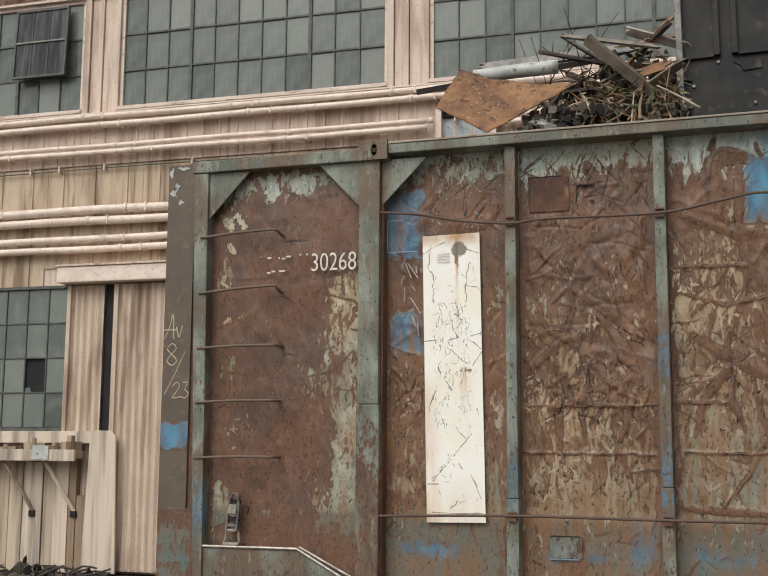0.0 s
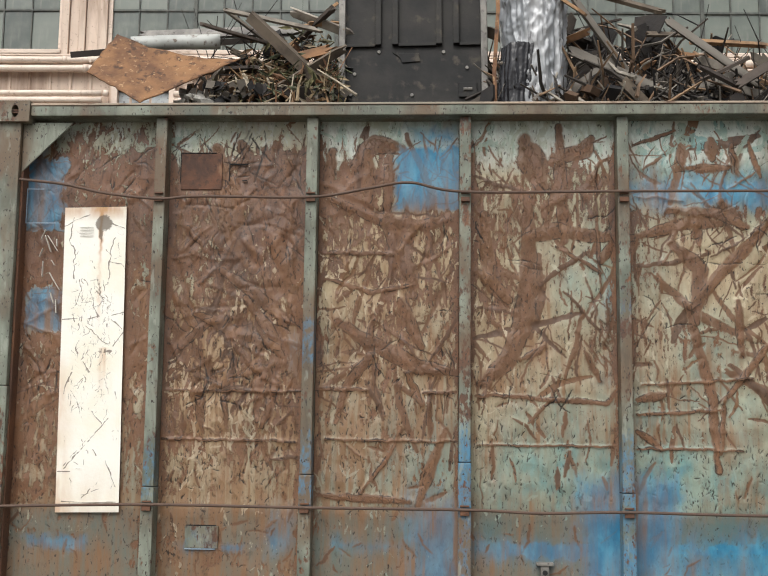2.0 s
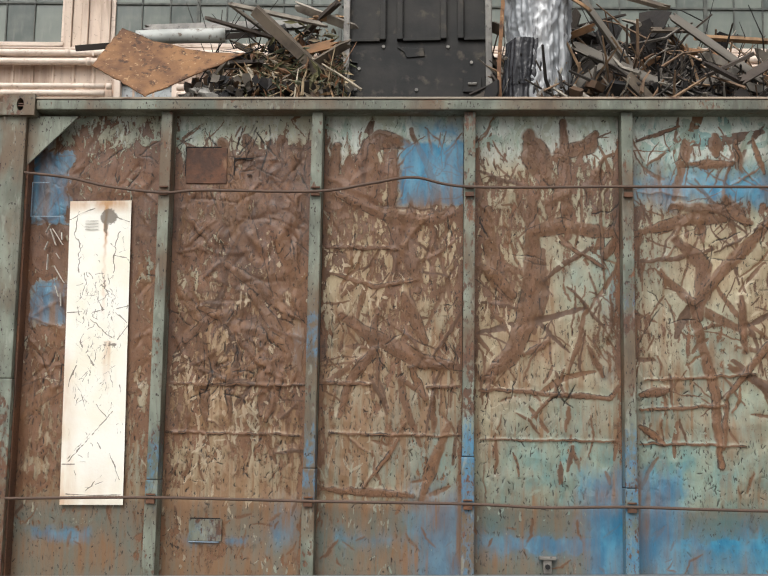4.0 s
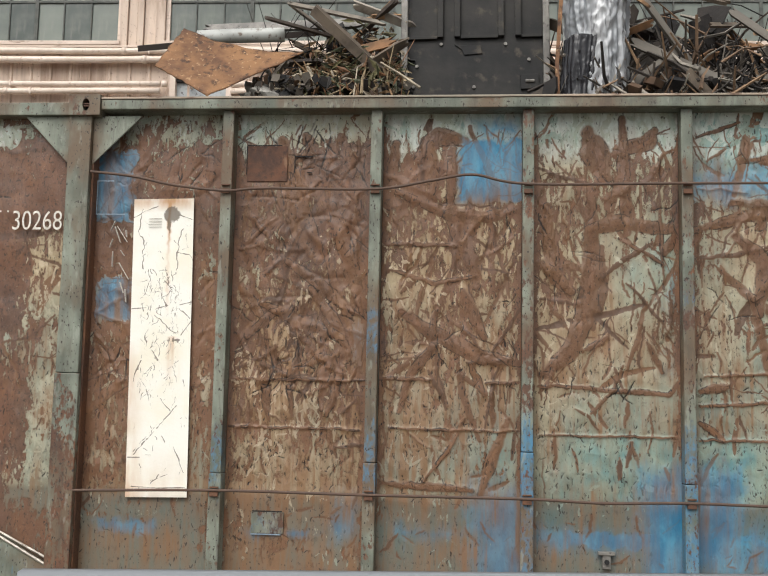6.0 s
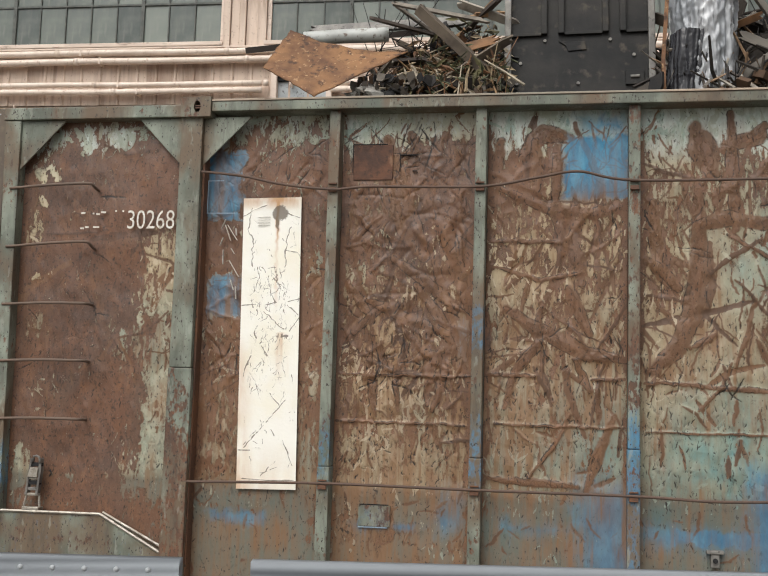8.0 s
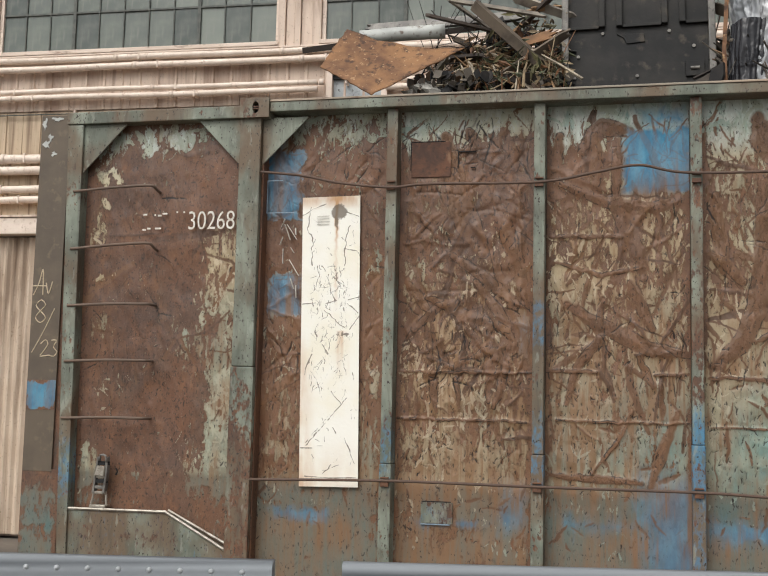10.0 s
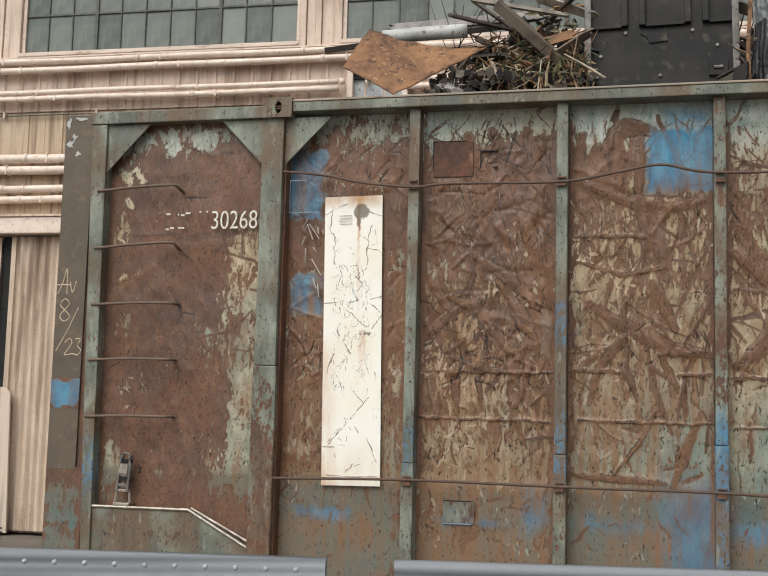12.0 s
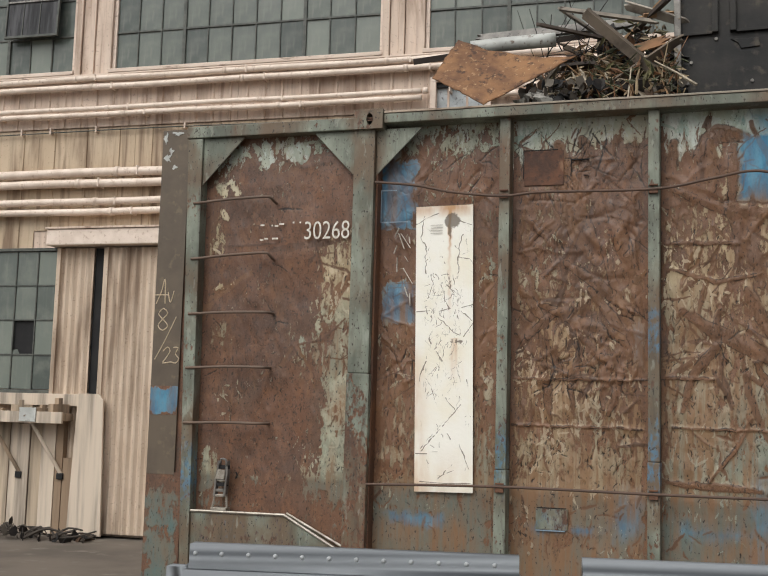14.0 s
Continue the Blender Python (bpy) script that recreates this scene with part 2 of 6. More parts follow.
DARK = make_plain("dark_inside", (0.012, 0.012, 0.013), (0.02, 0.02, 0.02), 3, 0.9)
TIMBER = make_varied("old_boards", [(0.58, 0.47, 0.35), (0.30, 0.215, 0.145), (0.66, 0.56, 0.45), (0.42, 0.315, 0.22), (0.52, 0.42, 0.31)], 0.8, (1, 1, 0.06), 6)
GROUND = make_plain("yard_dirt", (0.16, 0.135, 0.11), (0.10, 0.085, 0.07), 0.7, 0.95, strength=0.8, dirt=(0.20, 0.18, 0.15))
BUCKET = make_plain("bucket_steel", (0.006, 0.0065, 0.007), (0.026, 0.024, 0.021), 2.6, 0.6, 0.0, strength=0.9, dirt=(0.060, 0.050, 0.038), spec=0.3)
EDGE = make_plain("worn_steel", (0.24, 0.228, 0.205), (0.11, 0.103, 0.094), 7, 0.5, 0.2, dirt=(0.05, 0.045, 0.04))
WOOD = make_varied("scrap_wood", [(0.15, 0.12, 0.09), (0.26, 0.14, 0.07), (0.05, 0.04, 0.034), (0.26, 0.23, 0.19), (0.36, 0.22, 0.12), (0.09, 0.072, 0.06), (0.42, 0.38, 0.32)], 0.8, (1, 1, 1), 6)
SCRAP = make_varied("scrap_mix", [(0.018, 0.017, 0.017), (0.06, 0.05, 0.04), (0.03, 0.025, 0.022), (0.16, 0.14, 0.115), (0.10, 0.06, 0.036), (0.012, 0.012, 0.013)], 0.75, island=True)
TWIG = make_varied("twigs_and_leaves", [(0.24, 0.15, 0.08), (0.13, 0.12, 0.055), (0.34, 0.26, 0.16), (0.075, 0.085, 0.045), (0.20, 0.10, 0.05), (0.42, 0.36, 0.27)], 0.7, island=True)
GREYWOOD = make_plain("grey_weathered_wood", (0.20, 0.182, 0.155), (0.09, 0.078, 0.064), 5, 0.8, stretch=(0.15, 1, 1), strength=0.6, dirt=(0.07, 0.058, 0.046))
SPLINTER = make_varied("splintered_wood", [(0.21, 0.135, 0.085), (0.10, 0.085, 0.07), (0.34, 0.31, 0.26), (0.030, 0.027, 0.025), (0.20, 0.18, 0.155), (0.29, 0.19, 0.115), (0.05, 0.044, 0.038)], 0.8, island=True)
BURNT = make_varied("burnt_scrap", [(0.012, 0.012, 0.012), (0.028, 0.025, 0.023), (0.018, 0.018, 0.019), (0.05, 0.042, 0.035), (0.016, 0.015, 0.015)], 0.6, island=True)
def make_orange():
    n = Nodes("orange_rust")
    c = n.mix(n.ramp(n.noise(3.2, 6, rough=0.6), 0.32, 0.68), (0.31, 0.165, 0.080), (0.125, 0.066, 0.042))
    c = n.mix(n.ramp(n.noise(13, 5, rough=0.65), 0.52, 0.66), c, (0.085, 0.05, 0.036))
    c = n.mix(n.ramp(n.noise(30, 4), 0.60, 0.70), c, (0.42, 0.27, 0.15))
    return n.done(c, 0.75, 0.0, n.noise(24, 5), 0.7, 0.01, 0.3)


ORANGE = make_orange()
LIP = make_plain("worn_lip", (0.42, 0.33, 0.25), (0.26, 0.23, 0.18), 6, 0.6, dirt=(0.15, 0.09, 0.06), stretch=(0.3, 1, 1))
SILVER = make_plain("silver_film", (0.46, 0.47, 0.48), (0.22, 0.235, 0.25), 7, 0.4, 0.2, (1, 1, 0.2), 0.9, dirt=(0.07, 0.07, 0.075))
BLACK = make_plain("black_film", (0.012, 0.012, 0.015), (0.028, 0.028, 0.032), 5, 0.25, strength=0.4)
RAIL = make_plain("grey_rail_paint", (0.235, 0.255, 0.272), (0.200, 0.216, 0.230), 3, 0.65, strength=0.05, spec=0.3)
STUD = make_plain("pale_stud", (0.40, 0.42, 0.43), (0.34, 0.36, 0.37), 9, 0.5)
WHITE = make_plain("white_lettering", (0.78, 0.76, 0.70), (0.62, 0.58, 0.50), 22, 0.6, dirt=(0.25, 0.17, 0.13))
CHALK = make_plain("ochre_chalk", (0.66, 0.55, 0.40), (0.50, 0.40, 0.27), 40, 0.9)
SCRIBE = make_plain("scribed_paint", (0.30, 0.38, 0.45), (0.20, 0.28, 0.36), 30, 0.6, dirt=(0.10, 0.10, 0.10))
VENT = make_plain("vent_back", (0.42, 0.45, 0.46), (0.30, 0.33, 0.34), 6, 0.55, dirt=(0.12, 0.12, 0.12))
PALE = make_plain("pale_pipe", (0.55, 0.57, 0.54), (0.40, 0.41, 0.39), 5, 0.5, dirt=(0.15, 0.11, 0.08))
CONCRETE = make_plain("broken_concrete", (0.34, 0.33, 0.30), (0.22, 0.21, 0.19), 9, 0.9, strength=0.9, dirt=(0.09, 0.08, 0.07))
ZINC = make_plain("dirty_zinc", (0.45, 0.42, 0.36), (0.25, 0.22, 0.18), 18, 0.4, 0.4, dirt=(0.08, 0.06, 0.045))

# ---- builders ----
rng = np.random.default_rng(7)


def finish(name, bm, material, parent=None, smooth=False, matrix=None):
    me = bpy.data.meshes.new(name)
    bm.normal_update()
    bm.to_mesh(me)
    bm.free()
    me.materials.append(material)
    if smooth:
        me.polygons.foreach_set("use_smooth", [True] * len(me.polygons))
    ob = new(name, me)
    if parent:
        ob.parent = parent
    if matrix is not None:
        ob.matrix_basis = matrix
    return ob


def part(name, bm, material, parent, label="", smooth=False, matrix=None):
    ob = finish(name, bm, material, parent, smooth, matrix)
    return tagged(ob, label)


def thing(name, label, category, matrix=None, group="", kind=""):
    ob = new(name)
    if matrix is not None:
        ob.matrix_basis = matrix
    return tagged(ob, label, category, group, kind)


def box(bm, x0, x1, y0, y1, z0, z1, bevel=0.0, m=None):
    """A box with softened edges."""
    v = [bm.verts.new(((x0, x1)[i & 1], (y0, y1)[i >> 1 & 1], (z0, z1)[i >> 2])) for i in range(8)]
    fs = [bm.faces.new([v[i] for i in q]) for q in ((0, 2, 3, 1), (4, 5, 7, 6), (0, 1, 5, 4), (2, 6, 7, 3), (0, 4, 6, 2), (1, 3, 7, 5))]
    if m is not None:
        bmesh.ops.transform(bm, matrix=m, verts=v)
    if bevel:
        es = list({e for f in fs for e in f.edges})
        bmesh.ops.bevel(bm, geom=es, offset=bevel, segments=2, profile=0.6, affect="EDGES")
    return bm


def boxes(*rows, bevel=0.004):
    bm = bmesh.new()
    for r in rows:
        box(bm, *r, bevel=bevel)
    return bm


def slab(points, y0, y1, bevel=0.004):
    """A plate cut to an outline in x and z, from y0 back to y1."""
    bm = bmesh.new()
    f = bm.faces.new([bm.verts.new((x, y0, z)) for x, z in points])
    if f.normal.y > 0:
        f.normal_flip()
    bm.normal_update()
    ret = bmesh.ops.extrude_face_region(bm, geom=[f])
    bmesh.ops.translate(bm, vec=(0, y1 - y0, 0), verts=[g for g in ret["geom"] if isinstance(g, bmesh.types.BMVert)])
    bmesh.ops.recalc_face_normals(bm, faces=bm.faces)
    if bevel:
        bmesh.ops.bevel(bm, geom=list(bm.edges), offset=bevel, segments=1, affect="EDGES")
    return bm


def tube(bm, points, radius, sides=8, taper=1.0):
    """A round bar through points."""
    pts = [Vector(p) for p in points]
    rings = []
    for i, p in enumerate(pts):
        d = (pts[min(i + 1, len(pts) - 1)] - pts[max(i - 1, 0)]).normalized()
        a = d.orthogonal().normalized() if abs(d.z) > 0.9 else d.cross(Vector((0, 0, 1))).normalized()
        b = d.cross(a)
        r = radius * (1 + (taper - 1) * i / max(1, len(pts) - 1))
        rings.append([bm.verts.new(p + r * (a * math.cos(k * math.tau / sides) + b * math.sin(k * math.tau / sides))) for k in range(sides)])
    for r0, r1 in zip(rings, rings[1:]):
        for k in range(sides):
            bm.faces.new((r0[k], r0[(k + 1) % sides], r1[(k + 1) % sides], r1[k]))
    bm.faces.new(rings[0][::-1])
    bm.faces.new(rings[-1])
    return bm


def glide(points, step=0.06):
    """A smooth run of points through the given ones."""
    p = np.array([points[0], *points, points[-1]], float)
    out = []
    for a, b, c, d in zip(p, p[1:], p[2:], p[3:]):
        n = max(2, int(np.linalg.norm(c - b) / step))
        for t in np.arange(n) / n:
            out.append(0.5 * (2 * b + (c - a) * t + (2 * a - 5 * b + 4 * c - d) * t * t + (3 * b - a - 3 * c + d) * t ** 3))
    return out + [p[-1]]


def value_noise(X, Z, sx, sz, seed):
    """Smooth random field between -1 and 1 with cells sx by sz."""
    r = np.random.default_rng(seed)
    g = r.uniform(-1, 1, (64, 64))
    u, v = X / sx + 11.3, Z / sz + 7.7
    i, j = np.floor(u).astype(int), np.floor(v).astype(int)
    a, b = u - i, v - j
    a, b = a * a * (3 - 2 * a), b * b * (3 - 2 * b)
    q = lambda k, l: g[(i + k) % 64, (j + l) % 64]
    return (q(0, 0) * (1 - a) + q(1, 0) * a) * (1 - b) + (q(0, 1) * (1 - a) + q(1, 1) * a) * b


def near_line(X, Z, pts):
    """Distance from every place to a broken line."""
    best = np.full(X.shape, 9.0)
    for (ax, az), (bx, bz) in zip(pts, pts[1:]):
        dx, dz = bx - ax, bz - az
        t = np.clip(((X - ax) * dx + (Z - az) * dz) / (dx * dx + dz * dz + 1e-9), 0, 1)
        best = np.minimum(best, np.hypot(X - ax - t * dx, Z - az - t * dz))
    return best


def window_in(X, Z, x0, x1, z0, z1, soft):
    """1 inside a rectangle, falling to 0 over the soft edge."""
    d = np.minimum(np.minimum(X - x0, x1 - X), np.minimum(Z - z0, z1 - Z))
    return np.clip(d / soft + 0.5, 0, 1)


def sheet(name, x0, x1, z0, z1, cell, fields, material, parent, label=""):
    """A fine sheet in x and z facing -y; fields(X, Z) gives its y and its named point fields."""
    nx, nz = max(2, int((x1 - x0) / cell) + 1), max(2, int((z1 - z0) / cell) + 1)
    X, Z = np.meshgrid(np.linspace(x0, x1, nx), np.linspace(z0, z1, nz))
    Y, named = fields(X, Z)
    me = bpy.data.meshes.new(name)
    k = (np.arange(nz - 1)[:, None] * nx + np.arange(nx - 1)).ravel()
    quads = np.stack((k, k + 1, k + nx + 1, k + nx), 1)
    me.vertices.add(nx * nz)
    me.vertices.foreach_set("co", np.stack((X, Y, Z), -1).ravel())
    me.loops.add(quads.size)
    me.loops.foreach_set("vertex_index", quads.ravel())
    me.polygons.add(len(quads))
    me.polygons.foreach_set("loop_start", np.arange(len(quads)) * 4)
    me.polygons.foreach_set("use_smooth", np.ones(len(quads), bool))
    me.update(calc_edges=True)
    for key, val in named.items():
        me.attributes.new(key, "FLOAT", "POINT").data.foreach_set("value", np.broadcast_to(val, X.shape).astype(np.float32).ravel())
    me.materials.append(material)
    ob = new(name, me)
    ob.parent = parent
    return tagged(ob, label)


def set_fields(ob, blue=0.0, rust=-0.35, zones=()):
    """Gives a frame member its rust and overspray fields; zones: (x0, x1, z0, z1, blue)."""
    co = np.empty(len(ob.data.vertices) * 3)
    ob.data.vertices.foreach_get("co", co)
    X, Z = co[0::3], co[2::3]
    b = np.full(X.shape, blue)
    for x0, x1, z0, z1, v in zones:
        b = np.maximum(b, v * window_in(X, Z, x0, x1, z0, z1, 0.3))
    for key, val in (("blue", b), ("rust", np.full(X.shape, rust))):
        ob.data.attributes.new(key, "FLOAT", "POINT").data.foreach_set("value", val.astype(np.float32))
    return ob


def lettering(text, size, material, parent, x, y, z, tilt=0.0, name="lettering", thick=0.0, slant=0.0):
    """Flat raised letters that face -y, with their lower left at x, z."""
    cu = bpy.data.curves.new(name, "FONT")
    cu.body, cu.size, cu.extrude, cu.offset, cu.shear = text, size, 0.0015, thick, slant
    tmp = bpy.data.objects.new(name, cu)
    scene.collection.objects.link(tmp)
    bpy.context.view_layer.update()
    me = bpy.data.meshes.new_from_object(tmp.evaluated_get(bpy.context.evaluated_depsgraph_get()))
    bpy.data.objects.remove(tmp)
    me.materials.clear()
    me.materials.append(material)
    ob = new(name, me)
    ob.parent = parent
    ob.matrix_basis = pose(x, y, z, 90, 0, 0) @ pose(0, 0, 0, 0, 0, tilt)
    return ob


# ---- ground ----
g = bmesh.new()
bmesh.ops.create_grid(g, x_segments=60, y_segments=60, size=1)
for v in g.verts:
    v.co.x, v.co.y = 300 * v.co.x * abs(v.co.x), 300 * v.co.y * abs(v.co.y)
    if max(abs(v.co.x), abs(v.co.y)) < 40:
        v.co.z = 0.02 * noise.noise(v.co * 0.6) - 0.02
tagged(finish("ground", g, GROUND, smooth=True), "bare brown dirt of the yard", "ground", kind="structure")

# ---- the factory wall ----
B = pose(-4.1, 15.43, 0, 0, 0, 2.0)
SILL, ROW, PW = 7.57, 0.632, 0.4165
BAYS = (-10.70, -5.34, 0.0, 5.34, 10.70)


def ribbed(x0, x1, z0, z1, y=0.0, pitch=0.30, rib=0.03, deep=0.022, jog=0.0):
    """A siding sheet with narrow raised ribs."""
    xs = [x0]
    x = x0 + pitch * 0.5
    while x < x1 - 0.04:
        xs += [x - rib, x - rib * 0.45, x + rib * 0.45, x + rib]
        x += pitch
    xs.append(x1)
    bm = bmesh.new()
    cols = []
    for i, x in enumerate(xs):
        out = deep if i % 4 in (2, 3) and 0 < i < len(xs) - 1 else 0.0
        cols.append([bm.verts.new((x, y - out + jog * ((j + i // 4) % 2), z)) for j, z in enumerate(np.linspace(z0, z1, 5))])
    for a, b in zip(cols, cols[1:]):
        for j in range(4):
            bm.faces.new((a[j], b[j], b[j + 1], a[j + 1]))
    ret = bmesh.ops.extrude_face_region(bm, geom=list(bm.faces))
    bmesh.ops.translate(bm, vec=(0, 0.012, 0), verts=[e for e in ret["geom"] if isinstance(e, bmesh.types.BMVert)])
    bmesh.ops.recalc_face_normals(bm, faces=bm.faces)
    return bm


def corrugated(x0, x1, z0, z1, y, pitch=0.13, deep=0.02):
    n = int((x1 - x0) / pitch * 6)
    bm = bmesh.new()
    cols = [[bm.verts.new((x, y + deep * math.sin((x - x0) / pitch * math.tau), z)) for z in np.linspace(z0, z1, 4)] for x in np.linspace(x0, x1, n + 1)]
    for a, b in zip(cols, cols[1:]):
        for j in range(3):
            bm.faces.new((a[j], b[j], b[j + 1], a[j + 1]))
    ret = bmesh.ops.extrude_face_region(bm, geom=list(bm.faces))
    bmesh.ops.translate(bm, vec=(0, 0.01, 0), verts=[e for e in ret["geom"] if isinstance(e, bmesh.types.BMVert)])
    bmesh.ops.recalc_face_normals(bm, faces=bm.faces)
    return bm


wall = tagged(finish("wall_factory", boxes((-22, 24, 0.14, 0.40, 0, SILL - 0.02), (-22, 24, 0.14, 0.40, SILL + 3 * ROW, 13.0),
                                          *[(b - 0.71, b - 0.035, 0.14, 0.40, SILL - 0.02, SILL + 3 * ROW) for b in (*BAYS, 16.05)], bevel=0), SIDING, matrix=B),
              "tall factory wall of weathered pink-beige metal siding", "wall", kind="structure")
tagged(finish("roof_factory", boxes((-22.3, 24.3, -0.3, 14, 13.0, 13.25)), SIDING_LOW, matrix=B), "flat roof edge of the factory", "roof", kind="structure")
tagged(finish("wall_back", boxes((-22, 24, 13.7, 13.95, 0, 13.0), (-22, -21.8, 0.4, 13.7, 0, 13.0), (23.8, 24, 0.4, 13.7, 0, 13.0)), SIDING_LOW, matrix=B),
       "plain rear and side walls of the factory", "wall", kind="structure")

# siding sheets between the window sill and the wagon, and below
x = -21.0
while x < 22:
    part("siding_sheet", ribbed(x + 0.003, x + 1.787, 6.62, 7.30, 0.10), SIDING, wall, matrix=None)
    part("siding_sheet", ribbed(x + 0.003, x + 1.787, 4.90 if -7 < x < -3.5 else 4.6, 6.60, 0.115, 0.60, 0.018), SIDING_LOW, wall)
    if x > -4.2 or x < -12.0:
        part("siding_sheet", ribbed(x + 0.003, x + 1.787, 0.0, 4.58, 0.115, 0.30), SIDING_LOW, wall)
    x += 1.79
part("ledge", boxes((-21, 22, 0.03, 0.14, 7.30, 7.47)), TRIM, wall, "pale ledge under the windows")
part("head_ledge", boxes((-21, 22, 0.0, 0.138, SILL + 3 * ROW + 0.062, SILL + 3 * ROW + 0.11)), TRIM, wall, "worn pale drip ledge over the windows")
x = -21.0
while x < 22:
    part("siding_sheet", ribbed(x + 0.003, x + 1.787, SILL + 3 * ROW + 0.115, 12.95, 0.115, 0.30), SIDING, wall)
    x += 1.79
part("ledge_cap", boxes((-21, 22, 0.0, 0.14, 7.472, 7.50)), TRIM, wall)

# pilasters of upright boards between the windows
for b in (*BAYS, 16.05):
    for a, c, d in ((-0.712, -0.60, 0.02), (-0.592, -0.46, 0.06), (-0.452, -0.36, 0.03), (-0.352, -0.18, 0.065), (-0.172, -0.034, 0.02)):
        part("pilaster_board", boxes((b + a, b + c, d, 0.14, SILL - 0.07, SILL + 3 * ROW + 0.03), bevel=0.008), SIDING, wall)

pane_mesh = bpy.data.meshes.new("pane")
pb = bmesh.new()
box(pb, 0.006, PW - 0.006, 0.0, 0.006, 0.006, ROW - 0.006)
pb.to_mesh(pane_mesh)
pane_mesh.materials.append(PANE)
# Darker than PANE; streaky reflections are painted into the glass colour.
DARKPANE = make_plain("open_vent_glass", (0.012, 0.013, 0.015), (0.085, 0.085, 0.09), 9, 0.3, stretch=(1, 1, 0.12), dirt=(0.02, 0.02, 0.024), spec=0.2)


def factory_window(k, x0, cols=11, rows=3, z0=SILL, skip=(), split=(3, 8)):
    w = thing("window_%d" % k, "steel factory window with a grid of dusty grey-green panes", "window", B @ pose(x0, 0.10, z0), kind="structure")
    W, H = cols * PW, rows * ROW
    part("window_frame", boxes((-0.03, 0.03, -0.03, 0.05, 0, H), (W - 0.0, W + 0.05, -0.03, 0.05, 0, H), (-0.03, W + 0.05, -0.03, 0.05, H, H + 0.06)), TRIM, w)
    part("window_sill", boxes((-0.06, W + 0.06, -0.11, 0.05, -0.065, 0.0), bevel=0.01), TRIM, w, "worn pale sill")
    for c in range(1, cols):
        t = 0.028 if c in split else 0.011
        part("glazing_bar", boxes((c * PW - t, c * PW + t, -0.02 if c in split else -0.012, 0.03, 0.0, H), bevel=0.003), SASH, w)
    for r in range(1, rows):
        t = 0.016
        part("glazing_bar", boxes((0.03, W, -0.016, 0.028, r * ROW - t, r * ROW + t), bevel=0.003), SASH, w)
    for c in range(cols):
        for r in range(rows):
            if (c, r) in skip:
                continue
            p = new("pane", pane_mesh)
            p.parent = w
            p.matrix_basis = pose(c * PW + 0.003, 0.010, r * ROW, (c * 7 + r * 3) % 5 * 0.25 - 0.5, 0, (c * 5 + r) % 7 * 0.2 - 0.6)
    return w


for k, b in enumerate(BAYS):
    factory_window(k + 1, b)
# the open vent of one window, with a darker tilted sash
vent = thing("vent_sash", "open pivoted steel sash with dark dirty panes, reflections painted in", "window", B @ pose(-7.36, -0.075, SILL + ROW - 0.03, -3.0), kind="structure")
part("window_frame", boxes((0, 0.035, -0.03, 0.02, 0, 1.24), (0.985, 1.02, -0.03, 0.02, 0, 1.24), (0.035, 0.985, -0.03, 0.02, 0, 0.04), (0.035, 0.985, -0.03, 0.02, 1.20, 1.24)), SASH, vent)
part("glazing_bar", boxes((0.035, 0.985, -0.035, 0.015, 0.625, 0.655)), EDGE, vent, "pale worn bar")
for a in (0.33, 0.65):
    part("glazing_bar", boxes((a, a + 0.016, -0.02, 0.012, 0.04, 0.624), (a, a + 0.016, -0.02, 0.012, 0.656, 1.20)), SASH, vent)
for a, c in ((0.036, 0.329), (0.347, 0.649), (0.667, 0.984)):
    for z0, z1 in ((0.041, 0.624), (0.656, 1.199)):
        part("pane", boxes((a, c, -0.008, -0.002, z0, z1), bevel=0), DARKPANE, vent)

# pipes and conduits along the wall
def wall_pipe(z, r, x0, x1, y, label, sag=0.005, sx=0):
    p = thing("wall_pipe", label, "pipe", B, "pipes along the factory wall")
    pts = [(x, y, z + sag * math.sin(x * 1.9 + sx) + sag * 0.7 * math.sin(x * 0.7 + 2 * sx)) for x in np.arange(x0, x1 + 0.01, 0.35)]
    part("pipe", tube(bmesh.new(), pts, r, 12), PIPE, p, smooth=True)
    x = x0 + 0.6 + sx * 0.31 % 1
    while x < x1:
        zz = z + sag * math.sin(x * 1.9 + sx) + sag * 0.7 * math.sin(x * 0.7 + 2 * sx)
        part("coupling", tube(bmesh.new(), [(x, y, zz), (x + 0.07, y, zz)], r * 1.16, 12), PIPE, p, smooth=True)
        part("strap", boxes((x + 0.4, x + 0.425, y - r - 0.003, 0.10, zz - r - 0.004, zz + r + 0.004), bevel=0.003), PIPE, p)
        x += 2.68
    return p


for i, (z, r, x0, x1) in enumerate(((7.40, 0.050, -20, 21), (7.262, 0.052, -20, 21), (6.895, 0.042, -20, 0.08), (6.79, 0.045, -20, 0.08), (6.895, 0.042, 1.0, 21), (6.79, 0.045, 1.0, 21))):
    wall_pipe(z, r, x0, x1, -0.04, "painted pink-beige pipe running along the factory wall", sx=i)
for i, z in enumerate((SILL + 3 * ROW + 0.24, SILL + 3 * ROW + 0.37)):
    wall_pipe(z, 0.052, -20, 21, -0.03, "painted pink-beige pipe above the factory windows", sx=i + 11)
for i, (z, r) in enumerate(((5.82, 0.072), (5.645, 0.07), (5.345, 0.058), (5.17, 0.058))):
    wall_pipe(z, r, -20, 21, -0.02, "thick pale pipe strapped low on the factory wall", 0.006, i + 6)
wire = thing("wall_wire", "thin dark wire strung along tan siding", "wire", B)
